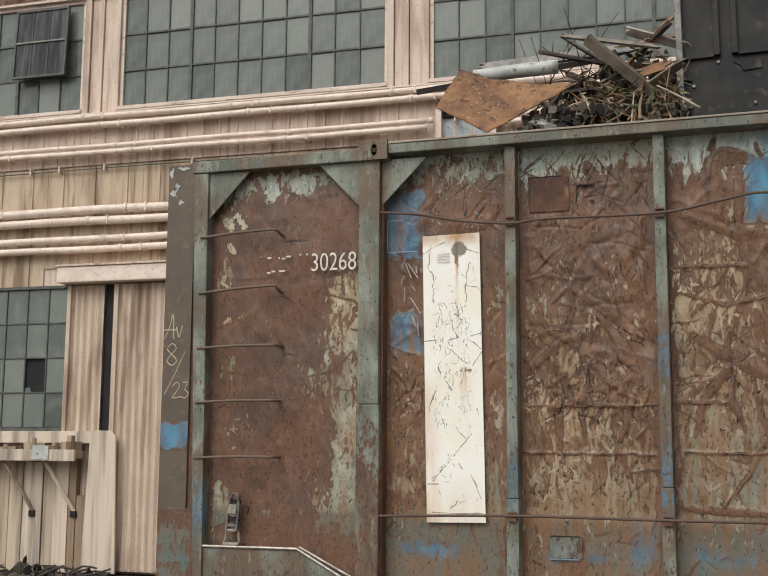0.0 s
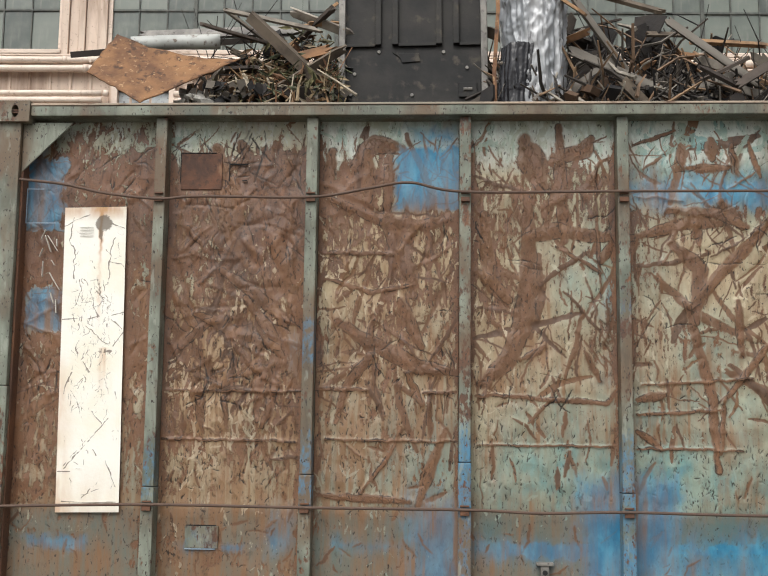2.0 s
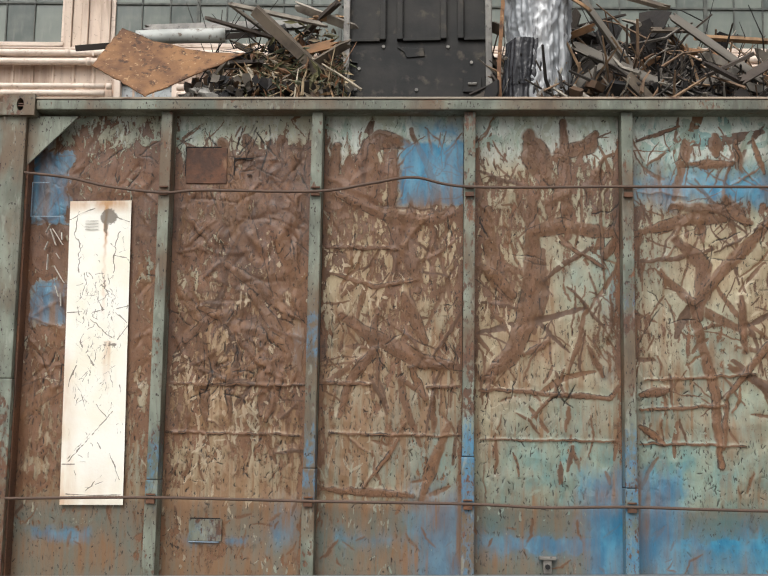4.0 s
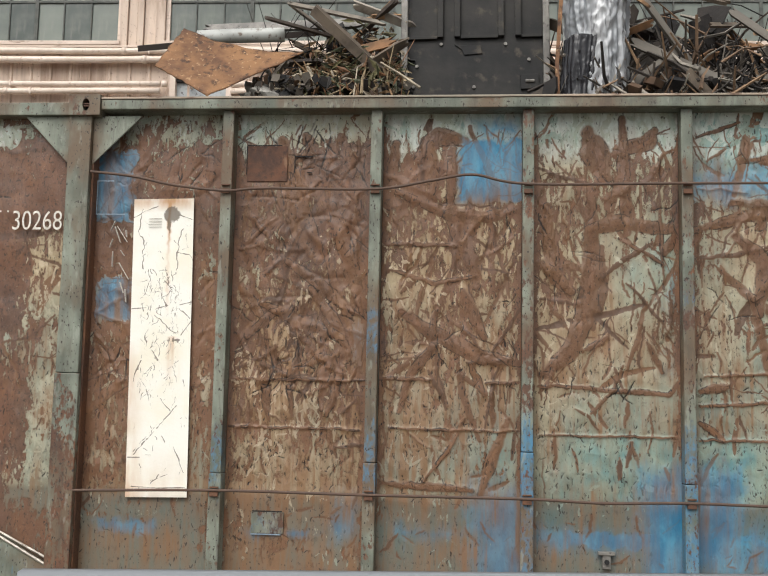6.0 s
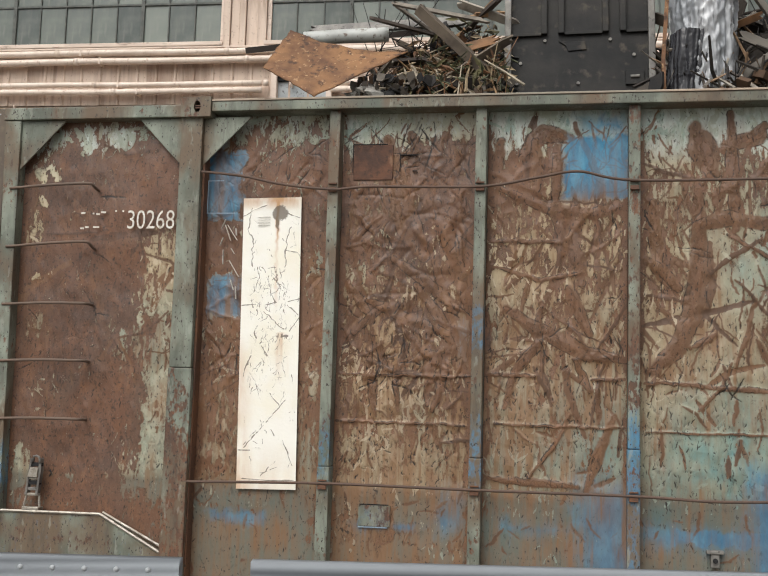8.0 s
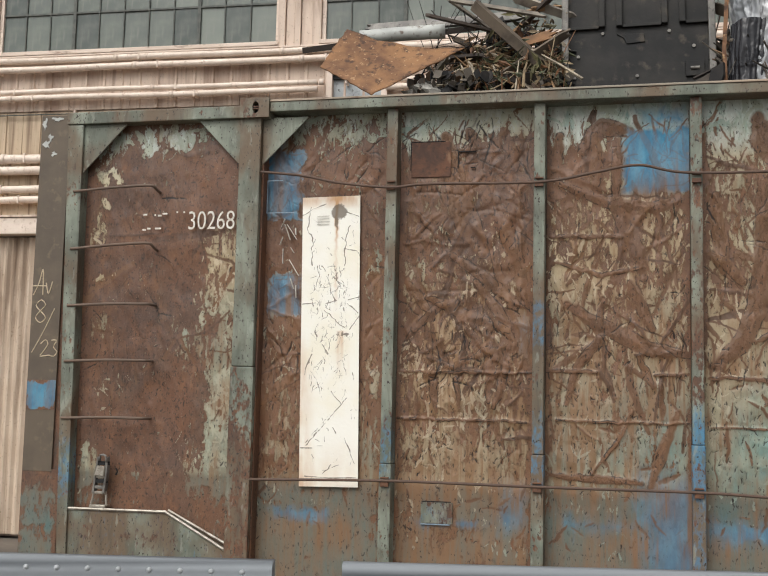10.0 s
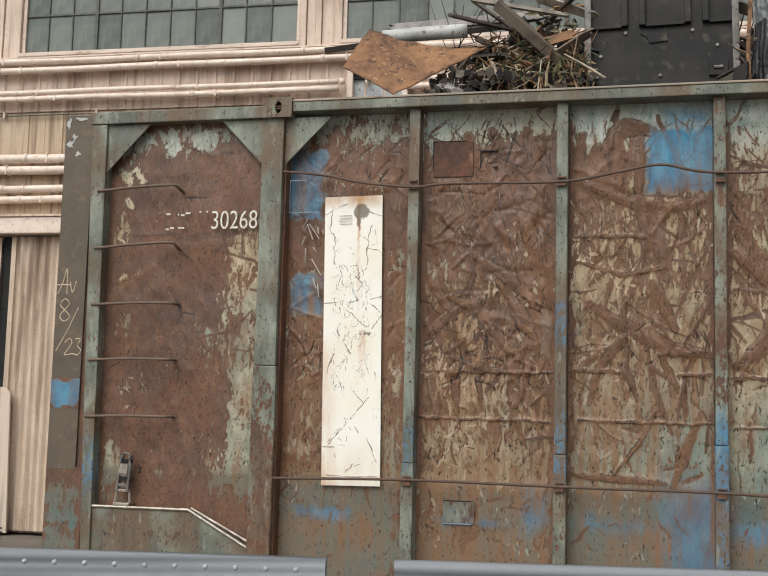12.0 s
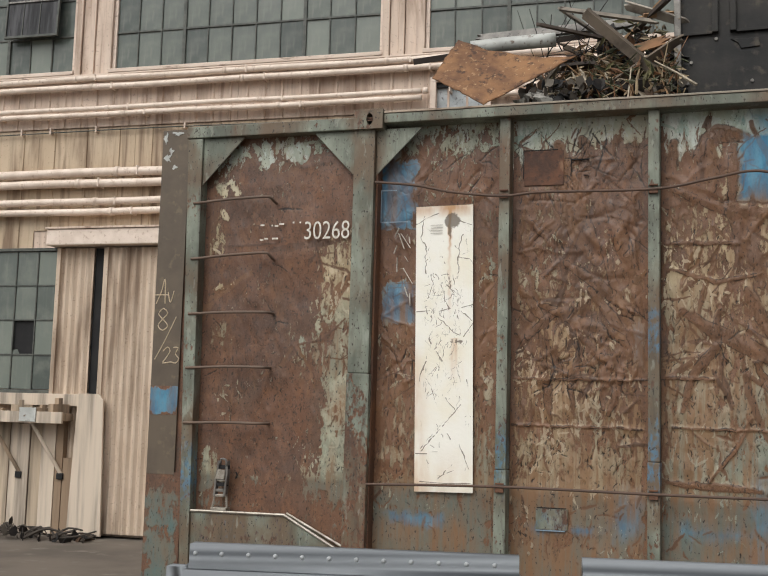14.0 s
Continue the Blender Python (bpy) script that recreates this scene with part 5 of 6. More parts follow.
    hatch = np.sin((X * 0.75 - Z * 0.66) * 330 + 2 * value_noise(X, Z, 0.03, 0.03, 67))
    rust = np.maximum(rust, 0.05 + 0.22 * hatch - (d / 0.030) ** 2)
    return SKIN - 0.028 + rise - 0.002 * value_noise(X, Z, 0.1, 0.15, 63), {"rust": rust, "stain": np.clip(stain, 0, 1)}


plate = sheet("cream_plate", -2.012, -1.545, 1.405, 3.655, 0.0036, plate_fields, PLATE, wagon, "tall cream painted plate, cracked and rust-stained")
plate.matrix_basis = pose(-1.778, 8.03, 2.53, 0, -1.0, 0) @ pose(1.778, -8.03, -2.53)
part("plate_backing", boxes((-2.010, -1.547, SKIN - 0.024, SKIN + 0.01, 1.407, 3.653), bevel=0), RUST, plate)

# small plates on the side
part("patch_plate", boxes((-1.165, -0.855, SKIN - 0.010, SKIN + 0.01, 3.795, 4.07), bevel=0.003), make_patch(), wagon, "square welded rust-red patch")
for q in ((-0.80, -0.66, 3.985, 3.991), (-0.70, -0.665, 3.86, 3.865), (-0.80, -0.795, 3.86, 3.984)):
    part("weld_line", boxes((q[0], q[1], SKIN - 0.018, SKIN, q[2], q[3]), bevel=0), DARK, wagon)
for q in ((-1.17, -0.90, 4.073, 4.079), (-1.173, -1.168, 3.85, 4.072)):
    part("patch_edge", boxes((q[0], q[1], SKIN - 0.008, SKIN, q[2], q[3]), bevel=0), DARK, wagon)
set_fields(part("patch_plate", boxes((-1.04, -0.80, SKIN - 0.014, SKIN + 0.01, 1.165, 1.32), bevel=0.003), FRAME, wagon, "small blue-grey label plate, rusted"), 0.40, -0.02)
part("patch_edge", boxes((-1.04, -0.82, SKIN - 0.018, SKIN - 0.002, 1.154, 1.162), bevel=0.002), SCRIBE, wagon)
part("patch_edge", boxes((-1.035, -0.815, SKIN - 0.016, SKIN - 0.002, 1.322, 1.328), bevel=0.002), DARK, wagon)
lh = part("side_hook", boxes((1.47, 1.59, SKIN - 0.06, SKIN, 1.085, 1.11), (1.50, 1.56, SKIN - 0.05, SKIN, 0.99, 1.085), bevel=0.006), EDGE, wagon, "small worn metal hook plate")
part("hook_bolt", tube(bmesh.new(), [(1.53, SKIN - 0.075, 1.04), (1.53, SKIN - 0.05, 1.04)], 0.018, 8), DARK, lh)

# lettering and marks
num = lettering("30268", 0.215, WHITE, wagon, -2.985, 7.996, 3.405, thick=-0.0015, name="wagon_number")
num.scale = (0.39 / num.dimensions.x, 1.0, 1.0)
for x, w, z in ((-3.37, 0.035, 3.525), (-3.27, 0.012, 3.52), (-3.24, 0.03, 3.515), (-3.20, 0.04, 3.53), (-3.08, 0.012, 3.54), (-3.02, 0.012, 3.54), (-3.37, 0.03, 3.40), (-3.33, 0.03, 3.41), (-3.26, 0.05, 3.41)):
    part("faded_mark", boxes((x, x + w, 7.990, 7.996, z, z + 0.013), bevel=0), WHITE, wagon)
# hand-drawn chalk strokes, each glyph from its own foot
CHALK_STROKES = [
    (-4.275, 2.87, [[(0.0, 0.0), (0.045, 0.10), (0.075, 0.21), (0.085, 0.0)], [(-0.01, 0.075), (0.11, 0.075)], [(0.11, 0.10), (0.135, 0.01), (0.165, 0.11)]]),
    (-4.245, 2.645, [[(0.04, 0.095), (0.0, 0.14), (0.045, 0.185), (0.085, 0.145), (0.04, 0.095), (0.0, 0.04), (0.045, 0.0), (0.09, 0.04), (0.04, 0.095)]]),
    (-4.262, 2.40, [[(0.0, 0.0), (0.09, 0.16), (0.185, 0.36)]]),
    (-4.185, 2.37, [[(0.0, 0.10), (0.04, 0.135), (0.065, 0.10), (0.02, 0.03), (0.0, 0.0), (0.08, 0.01)], [(0.095, 0.13), (0.14, 0.13), (0.115, 0.075), (0.15, 0.04), (0.12, 0.0), (0.08, 0.01)]]),
]
for gx, gz, glyph in CHALK_STROKES:
    bm = bmesh.new()
    for stroke in glyph:
        tube(bm, glide([(gx + u, FRONT - 0.0015, gz + v) for u, v in stroke], 0.02), 0.0048, 5)
    part("chalk_mark", bm, CHALK, wagon)
for rr in ((-2.33, -2.10, 3.53, 3.537), (-2.33, -2.323, 3.537, 3.79), (-2.33, -2.20, 3.79, 3.797)):
    part("scribed_line", boxes((rr[0], rr[1], SKIN - 0.032, SKIN - 0.028, rr[2], rr[3]), bevel=0), SCRIBE, wagon)

# far side, ends and floor close the box
part("far_side", boxes((-4.29, 7.85, 10.55, 10.65, BOTTOM, 4.39)), RUST, wagon)
part("end_wall", boxes((-4.28, -4.18, 8.112, 10.548, BOTTOM, 4.36)), RUST, wagon)
part("end_wall", boxes((7.75, 7.85, 8.10, 10.548, BOTTOM, 4.28)), RUST, wagon)
part("floor_sheet", boxes((-4.17, 7.74, 8.13, 10.54, 0.0, 0.12)), RUST, wagon)

# faint print near the head of the cream plate, and flaked white paint on the corner plate
for k in range(4):
    part("print_bar", boxes((-1.89, -1.79, SKIN - 0.036, SKIN - 0.032, 3.50 - k * 0.022, 3.5025 - k * 0.022), bevel=0), ZINC, plate)
for x, z, w, h in ((-4.285, 4.24, 0.06, 0.12), (-4.22, 4.31, 0.14, 0.05), (-4.275, 4.08, 0.09, 0.09), (-4.20, 4.02, 0.07, 0.05), (-4.23, 4.14, 0.06, 0.08)):
    pts = [(x + w * (0.5 + 0.5 * math.cos(a) * (0.6 + 0.4 * math.sin(a * 3 + x * 40))), z + h * (0.5 + 0.5 * math.sin(a) * (0.7 + 0.3 * math.cos(a * 4 + z * 30)))) for a in np.arange(14) / 14 * math.tau]
    part("paint_flake", slab(pts, FRONT - 0.004, FRONT + 0.002, 0), PALE, wagon)

# ---- load of the wagon ----
heap = bmesh.new()
hx, hy = np.linspace(-4.1, 7.7, 80), np.linspace(8.16, 10.5, 18)
gridv = [[heap.verts.new((x, y, 3.55 + 0.75 * math.exp(-((x - 0.9) / 2.4) ** 2) + 0.75 * math.exp(-((x - 2.3) / 0.9) ** 2) * min(1, max(0, (y - 8.3) / 0.5)) + 0.55 * math.exp(-((x + 0.5) / 0.4) ** 2) * min(1, max(0, (y - 8.4) / 0.5)) + 0.22 * noise.noise(Vector((x * 2, y * 2, 1))) + 0.25 * math.sin((y - 8.16) / 2.34 * math.pi))) for y in hy] for x in hx]
for a, c in zip(gridv, gridv[1:]):
    for j in range(len(hy) - 1):
        heap.faces.new((a[j], c[j], c[j + 1], a[j + 1]))
tagged(finish("scrap_heap", heap, SCRAP, smooth=False), "dark heap of mixed scrap filling the wagon", "scrap heap", kind="stuff")

rs = random.Random(5)


def shards(name, label, n, place, size, material, thin=(0.15, 0.5), seed=1):
    """Many torn flat and lumpy bits in one mesh."""
    r = random.Random(seed)
    bm = bmesh.new()
    for _ in range(n):
        x, y, z = place(r)
        s = r.uniform(*size)
        m = pose(x, y, z, r.uniform(0, 360), r.uniform(0, 360), r.uniform(0, 360))
        k = r.choice((4, 5, 6))
        t = s * r.uniform(*thin) * 0.5
        top = [bm.verts.new(m @ Vector((s * (0.6 + 0.4 * r.random()) * math.cos(q / k * math.tau), s * (0.3 + 0.7 * r.random()) * math.sin(q / k * math.tau), t))) for q in range(k)]
        bot = [bm.verts.new(m @ (m.inverted() @ v.co - Vector((0, 0, 2 * t)))) for v in top]
        bm.faces.new(top)
        bm.faces.new(bot[::-1])
        for q in range(k):
            bm.faces.new((top[q], bot[q], bot[(q + 1) % k], top[(q + 1) % k]))
    return tagged(finish(name, bm, material), label, "scrap", kind="stuff")


def sticks(name, label, n, place, length, radius, material, seed, lean=70):
    r = random.Random(seed)
    bm = bmesh.new()
    for _ in range(n):
        m = pose(*place(r), r.uniform(-lean, lean), r.uniform(-lean, lean), r.uniform(0, 360))
        L, k = r.uniform(*length), r.uniform(-0.12, 0.12)
        tube(bm, [m @ Vector(p) for p in ((0, 0, -L / 2), (k * L, k * L * 0.5, 0), (0, 0, L / 2))], r.uniform(*radius), 4, 0.5)
    return tagged(finish(name, bm, material), label, "scrap", kind="stuff")


def leaves(name, label, n, place, size, material, seed):
    r = random.Random(seed)
    bm = bmesh.new()
    for _ in range(n):
        m = pose(*place(r), r.uniform(0, 360), r.uniform(0, 360), r.uniform(0, 360))
        s = r.uniform(*size)
        v = [bm.verts.new(m @ Vector(p)) for p in ((0, -s, 0), (s * 0.28, -0.1 * s, s * 0.12), (0, s, 0), (-s * 0.28, -0.1 * s, s * 0.12), (0, 0, -0.01))]
        bm.faces.new((v[0], v[1], v[2]))
        bm.faces.new((v[0], v[2], v[3]))
        bm.faces.new((v[0], v[4], v[1]))
        bm.faces.new((v[0], v[3], v[4]))
    return tagged(finish(name, bm, material), label, "leaves", kind="stuff")


def mound(x0, x1, y0, y1, top):
    def place(r):
        x = r.uniform(x0, x1)
        y = r.uniform(y0, y1)
        return x, y, r.uniform(4.15, 4.15 + max(0.1, top(x) - 4.15) * (0.4 + 0.6 * (y - y0) / (y1 - y0)))
    return place


left_top = lambda x: float(np.interp(x, [-1.9, -1.3, -0.9, -0.3, 0.1], [4.45, 4.8, 5.25, 5.45, 5.35]))
right_top = lambda x: float(np.interp(x, [1.0, 1.6, 2.4, 3.2, 4.2], [5.35, 5.5, 5.5, 5.2, 4.5]))
shards("scrap_shards", "black and brown torn scrap piled beside the bucket", 800, mound(-1.25, 0.0, 8.3, 9.6, lambda x: left_top(x) - 0.15), (0.04, 0.16), SCRAP, seed=11)
shards("scrap_shards", "dark torn scrap piled above the wagon side", 1100, mound(1.15, 4.2, 8.25, 9.8, lambda x: right_top(x) - 0.1), (0.03, 0.13), SCRAP, seed=12)
shards("scrap_shards", "dark scrap packed behind the bucket", 620, mound(-0.2, 1.4, 9.1, 10.2, lambda x: 5.5), (0.06, 0.2), SCRAP, seed=13)
shards("scrap_shards", "large black torn sheets at the back of the load", 260, lambda r: (lambda x: (x, r.uniform(8.9, 10.2), r.uniform(4.2, right_top(x) - 0.02)))(r.uniform(1.2, 3.9)), (0.10, 0.24), BURNT, (0.03, 0.12), 14)
shards("scrap_shards", "black torn sheets behind the twigs", 130, lambda r: (lambda x: (x, r.uniform(8.8, 9.8), r.uniform(4.2, left_top(x) - 0.12)))(r.uniform(-1.0, 0.0)), (0.12, 0.28), BURNT, (0.04, 0.2), 15)
shards("scrap_shards", "dark torn scrap under the rusty sheet", 190, lambda r: (r.uniform(-1.2, -0.6), r.uniform(8.16, 8.36), r.uniform(4.3, 4.66)), (0.025, 0.085), SCRAP, (0.03, 0.15), 16)
sticks("scrap_sticks", "loose wires and rods poking out of the load", 60, lambda r: (r.choice((r.uniform(-1.3, -0.3), r.uniform(1.4, 3.6))), r.uniform(8.6, 9.2), r.uniform(4.9, 5.4)), (0.3, 0.8), (0.004, 0.007), BURNT, 23, 80)
sticks("scrap_sticks", "tangle of broken sticks and wire", 520, mound(-1.15, 0.0, 8.2, 9.2, left_top), (0.15, 0.5), (0.005, 0.014), TWIG, 21)
sticks("scrap_sticks", "dark tangled rods and wire", 520, mound(1.15, 4.0, 8.25, 9.4, right_top), (0.2, 0.7), (0.005, 0.016), SCRAP, 22)
sticks("scrap_sticks", "splintered pale and brown wood strewn on the scrap", 640, mound(1.2, 4.2, 8.2, 9.0, right_top), (0.15, 0.6), (0.007, 0.022), SPLINTER, 24)
leaves("dead_leaves", "dry brown and olive leaves caught in scrap", 800, mound(-0.85, 0.0, 8.2, 8.8, left_top), (0.03, 0.085), TWIG, 31)


def board(label, x, y, z, L, w, t, rx, ry, rz, material=WOOD, group="boards in the load", name="scrap_board"):
    """A split board with ragged ends, along its own x."""
    th = thing(name, label, "board", pose(x, y, z, rx, ry, rz), group)
    r = random.Random(int(abs(x * 977 + z * 631 + L * 103) * 10))
    bm = bmesh.new()
    k = 5
    rows = []
    for s in (0, 1):
        for q in range(k):
            rows.append((r.uniform(-0.06, 0.05), q / (k - 1)))
    pts = [(-L / 2 + a, -w / 2 + w * c) for a, c in rows[:k]] + [(L / 2 + a, w / 2 - w * c) for a, c in rows[k:]]
    f = bm.faces.new([bm.verts.new((px, py, -t / 2)) for px, py in pts])
    ret = bmesh.ops.extrude_face_region(bm, geom=[f])
    bmesh.ops.translate(bm, vec=(0, 0, t), verts=[e for e in ret["geom"] if isinstance(e, bmesh.types.BMVert)])
    bmesh.ops.recalc_face_normals(bm, faces=bm.faces)
    part("plank", bm, material, th)
    return th


for i in range(46):
    x = rs.uniform(1.2, 4.0)
    z = rs.uniform(4.42, max(4.5, right_top(x) - 0.05))
    board(rs.choice(("split dark brown board jammed in the scrap", "splintered reddish board in the scrap heap", "charred grey board in the scrap heap")), x, rs.uniform(8.25, 9.2), z, rs.uniform(0.3, 0.9), rs.uniform(0.03, 0.10), rs.uniform(0.012, 0.035), rs.uniform(0, 360), rs.uniform(-50, 50), rs.uniform(-40, 40))
for i in range(22):
    x = rs.uniform(-1.3, -0.05)
    z = rs.uniform(4.7, max(4.8, left_top(x)))
    board(rs.choice(("splintered brown board in the scrap heap", "dark broken lath in the scrap heap")), x, rs.uniform(8.35, 9.2), z, rs.uniform(0.35, 0.9), rs.uniform(0.03, 0.09), rs.uniform(0.015, 0.035), rs.uniform(0, 360), rs.uniform(-45, 45), rs.uniform(-40, 40))
board("long grey plank sticking out over the wagon side", -1.55, 8.75, 5.16, 1.5, 0.10, 0.05, 20, -6, 4)
board("dark beam lying across the scrap", -0.45, 8.45, 5.02, 0.75, 0.10, 0.08, 30, 42, 10)
board("pale weathered post standing in the scrap", 1.31, 8.50, 4.95, 1.35, 0.10, 0.06, 90, 87, 0, PALE, "boards in the load")
for x, z, L, w, tilt, turn in ((1.85, 4.72, 0.85, 0.11, -38, 12), (2.25, 4.80, 1.05, 0.13, 28, -8), (2.05, 5.12, 0.70, 0.09, 52, 15), (2.65, 4.66, 0.95, 0.12, -20, 6), (2.9, 5.0, 0.9, 0.10, 41, -14), (3.35, 4.62, 0.8, 0.12, 12, 10)):
    board("weathered grey plank lying on the scrap heap", x, 8.48, z, L, w * 0.6, 0.03, 80, tilt, turn, GREYWOOD)
board("angle iron with a row of punched holes", -1.05, 8.8, 5.30, 1.3, 0.09, 0.03, 70, -3, 3, EDGE)

# bent orange-rusted sheet hanging over the rail
sh = bmesh.new()
A, Bc, C, D = Vector((-1.95, 8.12, 4.73)), Vector((-1.80, 8.36, 5.12)), Vector((-0.82, 8.42, 4.93)), Vector((-1.48, 7.96, 4.432))
gv = []
for i in range(25):
    row = []
    for j in range(21):
        u, v = i / 24, j / 20
        p = A.lerp(D, u).lerp(Bc.lerp(C, u), v)
        p.z += 0.07 * math.sin(u * math.pi) * (0.3 - v) + 0.05 * (u - 0.5) ** 2 + 0.012 * noise.noise(Vector((u * 6, v * 6, 2)))
        p.x += 0.02 * noise.noise(Vector((u * 9, v * 9, 5)))
        row.append(sh.verts.new(p))
    gv.append(row)
for a, c in zip(gv, gv[1:]):
    for j in range(20):
        sh.faces.new((a[j], c[j], c[j + 1], a[j + 1]))
ret = bmesh.ops.extrude_face_region(sh, geom=list(sh.faces))
bmesh.ops.translate(sh, vec=(0, 0.004, -0.008), verts=[e for e in ret["geom"] if isinstance(e, bmesh.types.BMVert)])
bmesh.ops.recalc_face_normals(sh, faces=sh.faces)
tagged(finish("rusty_sheet", sh, ORANGE, smooth=True), "bent orange-rusted steel sheet hanging over the top rail", "metal sheet")
tp = thing("scrap_pipe", "dented pale grey pipe lying on the scrap", "pipe")
part("pipe", tube(bmesh.new(), glide([(-1.72, 8.50, 5.10), (-1.4, 8.55, 5.13), (-1.02, 8.62, 5.16)], 0.08), 0.06, 12), PALE, tp, smooth=True)
part("pipe_mouth", tube(bmesh.new(), [(-1.725, 8.4995, 5.0995), (-1.70, 8.503, 5.102)], 0.048, 12), DARK, tp)
rk = bmesh.new()
bmesh.ops.create_icosphere(rk, subdivisions=4, radius=0.2)
for v in rk.verts:
    v.co *= 1 + 0.45 * noise.noise(v.co * 9) + 0.25 * noise.noise(v.co * 22)
    v.co.x *= 1.5
    v.co.z *= 0.8
tagged(finish("concrete_lump", rk, CONCRETE, matrix=pose(-0.98, 8.42, 4.48, 10, 20, 15)), "lump of broken grey concrete with stray wire", "concrete")

# excavator bucket resting in the load
bk = thing("excavator_bucket", "blackened steel excavator bucket resting in the scrap", "excavator bucket", pose(-0.05, 8.72, 4.40, -4, -0.8, 0))
BW, BH = 1.22, 2.0
part("back_plate", boxes((0.05, BW - 0.05, 0.0, 0.05, 0.02, BH), bevel=0.004), BUCKET, bk)
for a in (0.0, BW - 0.055):
    part("side_rail", boxes((a, a + 0.055, -0.06, 0.55, -0.04, BH), bevel=0.008), EDGE, bk, "worn bright edge rail")
part("cross_bar", boxes((0.055, BW - 0.055, -0.05, 0.05, -0.035, 0.018), bevel=0.006), EDGE, bk)
for x in (0.30, 0.44, 0.80, 0.94):
    part("rib", boxes((x, x + 0.05, -0.045, -0.001, 0.76, BH), bevel=0.006), BUCKET, bk)
for a, c in ((0.056, 0.299), (0.991, BW - 0.056), (0.491, 0.799)):
    part("ledge", boxes((a, c, -0.03, -0.001, 0.75, 0.775), bevel=0.004), BUCKET, bk)
lt = part("latch", boxes((BW - 0.24, BW - 0.09, -0.025, -0.001, 0.30, 0.43), bevel=0.006), BUCKET, bk)
part("latch_bolt", tube(bmesh.new(), [(BW - 0.20, -0.03, 0.365), (BW - 0.13, -0.03, 0.365)], 0.014, 8), EDGE, lt)
part("patch", slab([(0.44, 0.70), (0.66, 0.69), (0.67, 0.62), (0.52, 0.61), (0.50, 0.66)], -0.012, -0.001, 0.003), BUCKET, bk, "torn welded patch")
for x, z in ((0.10, 0.34), (0.13, 0.52), (0.60, 0.33), (1.05, 0.56), (0.86, 0.70), (0.33, 0.71)):
    part("bolt", tube(bmesh.new(), [(x, -0.016, z), (x, 0.0, z)], 0.014, 8), EDGE, bk)
for k in range(3):
    w = (BW - 0.05) / 3
    x0 = 0.025 + k * w
    arch = [(x0, -0.06), (x0, -0.42)] + [(x0 + w / 2 - (w / 2 - 0.055) * math.cos(q / 10 * math.pi), -0.42 + 0.24 * math.sin(q / 10 * math.pi)) for q in range(11)] + [(x0 + w, -0.42), (x0 + w, -0.06)]
    part("arched_plate", slab(arch, 0.0, 0.05, 0), BUCKET, bk)
for k in range(4):
    x = 0.0 + k * (BW - 0.06) / 3
    tooth = slab([(0, 0), (0.10, 0), (0.13, -0.35), (0.06, -0.62), (0.02, -0.35)], 0, 0.05, 0.006)
    bmesh.ops.transform(tooth, matrix=pose(x + 0.055, -0.07, -0.03, 0, 0, 90), verts=tooth.verts)
    part("tine", tooth, EDGE, bk, "worn pointed tine")
for a in (-0.10, BW + 0.02):
    part("side_lug", boxes((a, a + 0.08, -0.05, 0.06, -0.40, 0.12), bevel=0.012), PALE, bk)

# crumpled plastic wrap standing in the load
wrap = thing("plastic_wrap", "crumpled silver and black plastic film standing in the load", "plastic film")


def crumple(x, y, z0, z1, rx, ry, seed, bend, crinkle=1.0):
    bm = bmesh.new()
    nz, na = 130, 150
    rows = []
    for i in range(nz):
        v = i / (nz - 1)
        row = []
        for j in range(na):
            a = math.tau * j / (na - 1)
            q = Vector((math.cos(a) * 2.2, math.sin(a) * 2.2, v * 1.5 + seed))
            crush = Vector((q.x, q.y, v * 9.0 + seed))
            fold = 0.30 * noise.noise(q * 0.6) + 0.34 * (0.4 - abs(noise.noise(q * 1.7))) + crinkle * (0.22 * (0.4 - abs(noise.noise(crush * 1.3))) + 0.12 * (0.4 - abs(noise.noise(crush * 3.1))))
            r = 1 + fold
            row.append(bm.verts.new((x + bend * v + rx * r * math.cos(a) * (0.85 + 0.25 * v), y + ry * r * math.sin(a), z0 + (z1 - z0) * v)))
        rows.append(row)
    for a, c in zip(rows, rows[1:]):
        for j in range(na - 1):
            bm.faces.new((a[j], a[j + 1], c[j + 1], c[j]))
    return bm


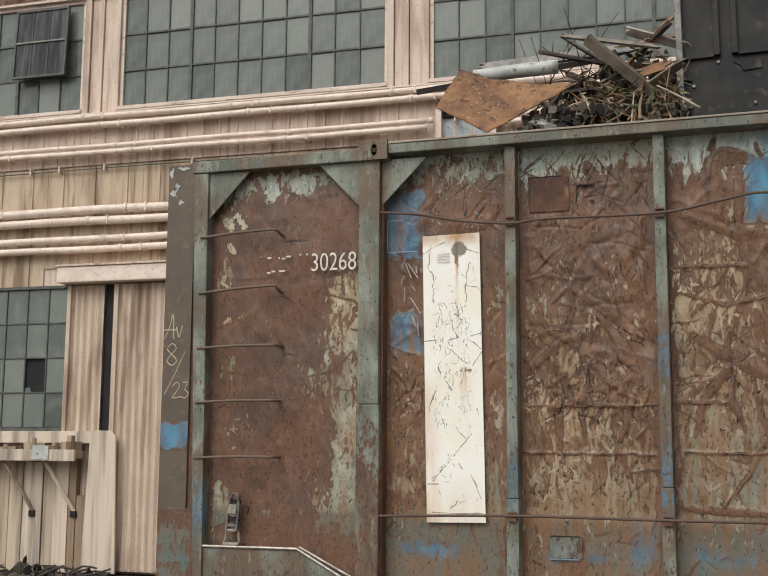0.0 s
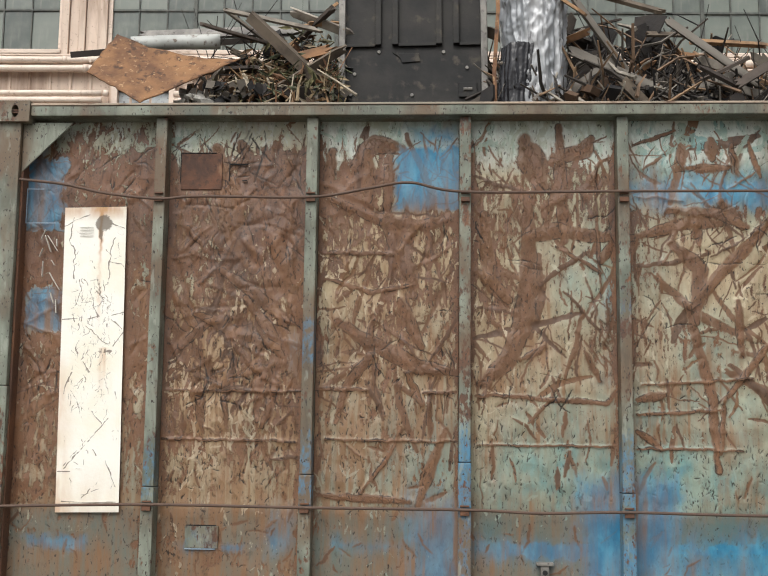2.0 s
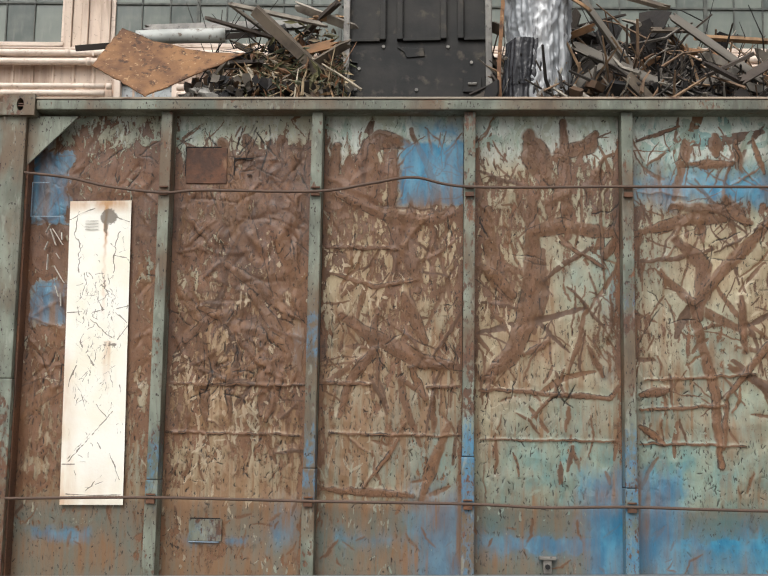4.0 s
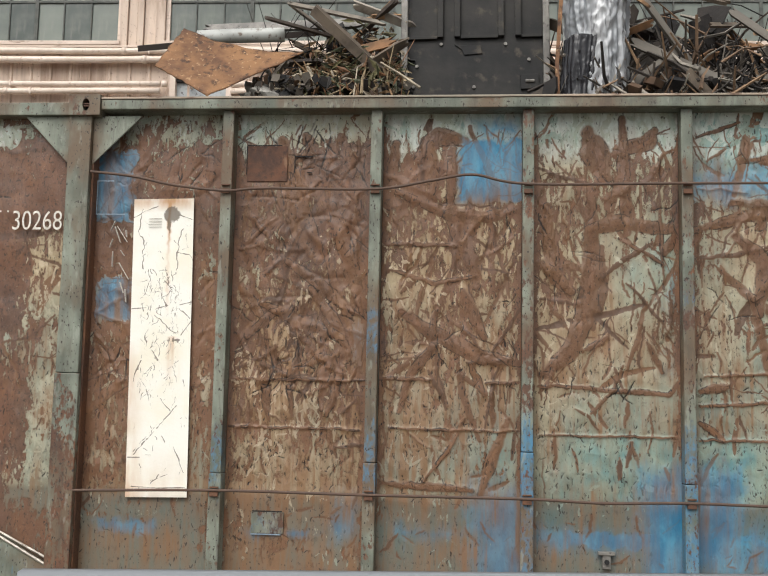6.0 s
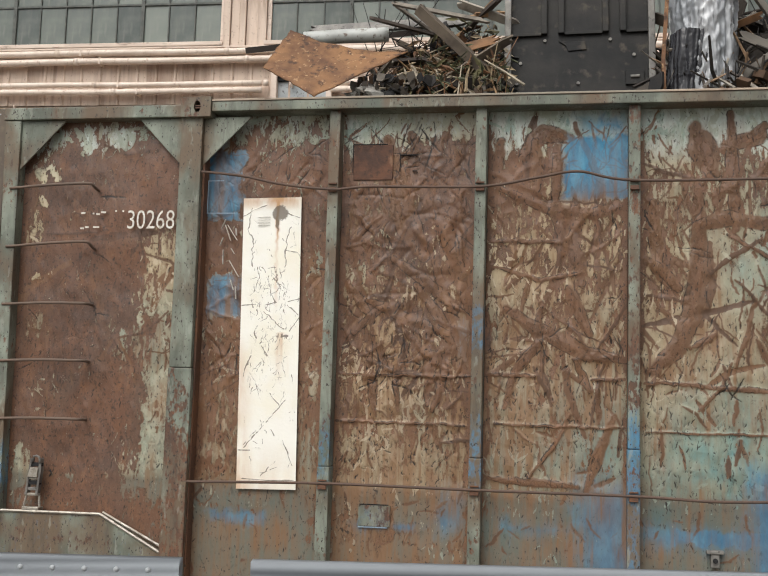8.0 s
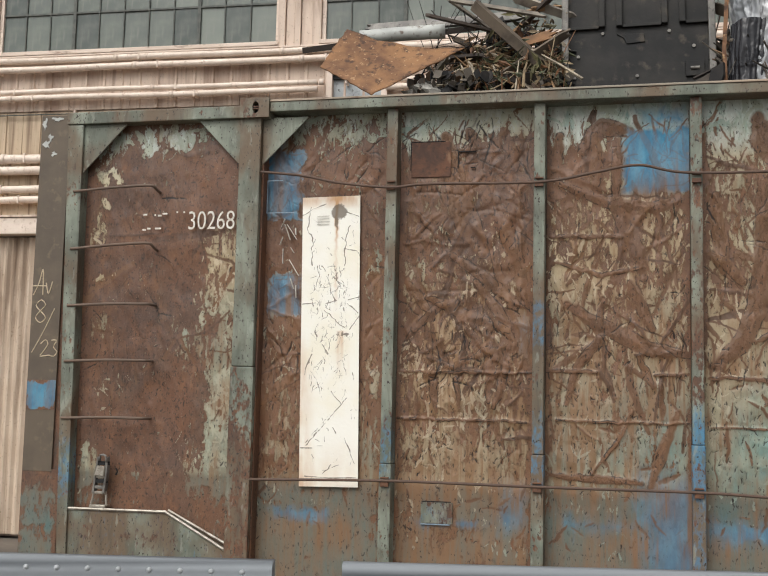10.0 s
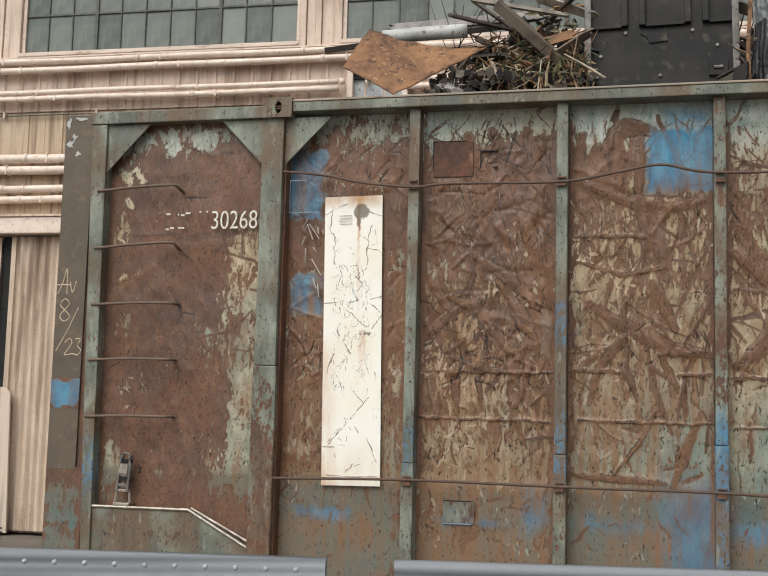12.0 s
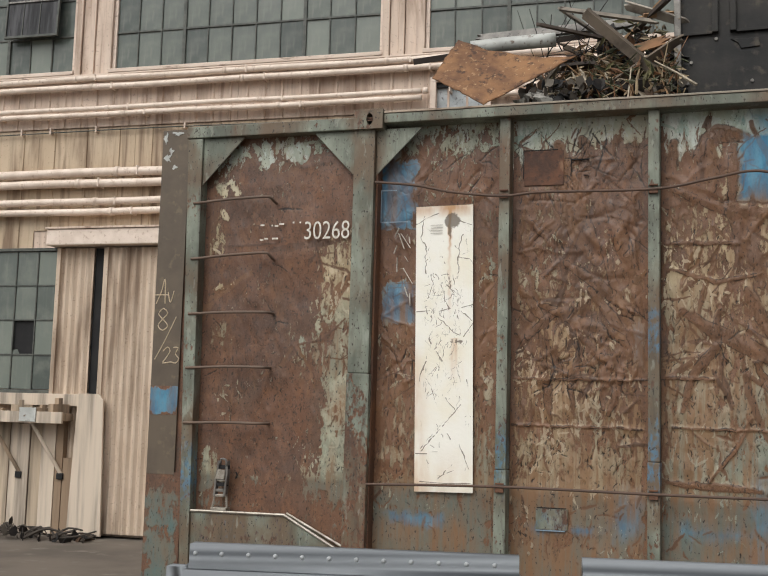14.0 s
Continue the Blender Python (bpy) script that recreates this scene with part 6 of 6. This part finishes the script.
part("silver_film", crumple(1.56, 8.46, 4.05, 5.75, 0.20, 0.17, 3.0, -0.05), SILVER, wrap, "crinkled silver film", smooth=True)
part("black_film", crumple(1.34, 8.38, 4.05, 5.0, 0.14, 0.12, 9.0, 0.08, 0.25), BLACK, wrap, "glossy black film", smooth=True)
strap = thing("rusty_strap", "thin rust-brown steel strap hanging by the plastic film", "strap")
part("strap_band", slab([(1.20, 4.1), (1.23, 4.1), (1.21, 4.8), (1.24, 5.3), (1.22, 5.75), (1.19, 5.75), (1.21, 5.3), (1.18, 4.8)], 8.32, 8.324, 0), ORANGE, strap)

# ---- grey rail of the camera's own vehicle, in front of the eye ----
gr = thing("vehicle_rail", "smooth grey painted rail of the vehicle under the camera, with pale studs, in two lengths", "rail", pose(0.0, 0.61, 0.0, 0, 0, 11.5) @ pose(0.0, -0.61, 0.0))
for x0, x1 in ((-0.12, 0.272), (0.288, 1.9)):
    bm = bmesh.new()
    box(bm, x0, x1, 0.575, 0.645, 1.70, 1.820)
    bmesh.ops.bevel(bm, geom=list(bm.edges), offset=0.024, segments=5, affect="EDGES")
    ln = part("rail_length", bm, RAIL, gr, smooth=True)
    x = x0 + 0.035
    while x < min(x1 - 0.03, 0.26):
        dome = bmesh.new()
        bmesh.ops.create_icosphere(dome, subdivisions=2, radius=0.0026, matrix=pose(x, 0.5825, 1.8125))
        part("stud", dome, STUD, ln, smooth=True)
        x += 0.028
    for x in (x0 + 0.08, x1 - 0.08):
        # Unseen posts, added to stand the rail on the ground.
        part("rail_post", boxes((x - 0.03, x + 0.03, 0.58, 0.64, 0.0, 1.70)), RAIL, gr)

shards("scrap_shards", "dark scrap piled on the ground by the doors", 90, lambda r: (lambda u: (-4.1 + u, 15.43 + 0.035 * u - r.uniform(0.3, 0.95), r.uniform(0.0, 0.06 + 0.16 * max(0.0, math.sin((u + 8.4) * 1.1)))))(r.uniform(-8.4, -4.9)), (0.05, 0.15), SCRAP, (0.02, 0.10), 41)

# pale scratches beside the cream plate
sc = random.Random(17)
for k in range(10):
    x, z = sc.uniform(-2.22, -2.04), sc.uniform(2.75, 3.45)
    L, a = sc.uniform(0.03, 0.13), sc.uniform(-0.7, 0.4)
    w = sc.uniform(0.001, 0.0022)
    part("paint_scratch", slab([(x - w, z), (x + w, z), (x + a * L + w, z + L), (x + a * L - w, z + L)], SKIN - 0.034, SKIN - 0.008, 0), WHITE, wagon)
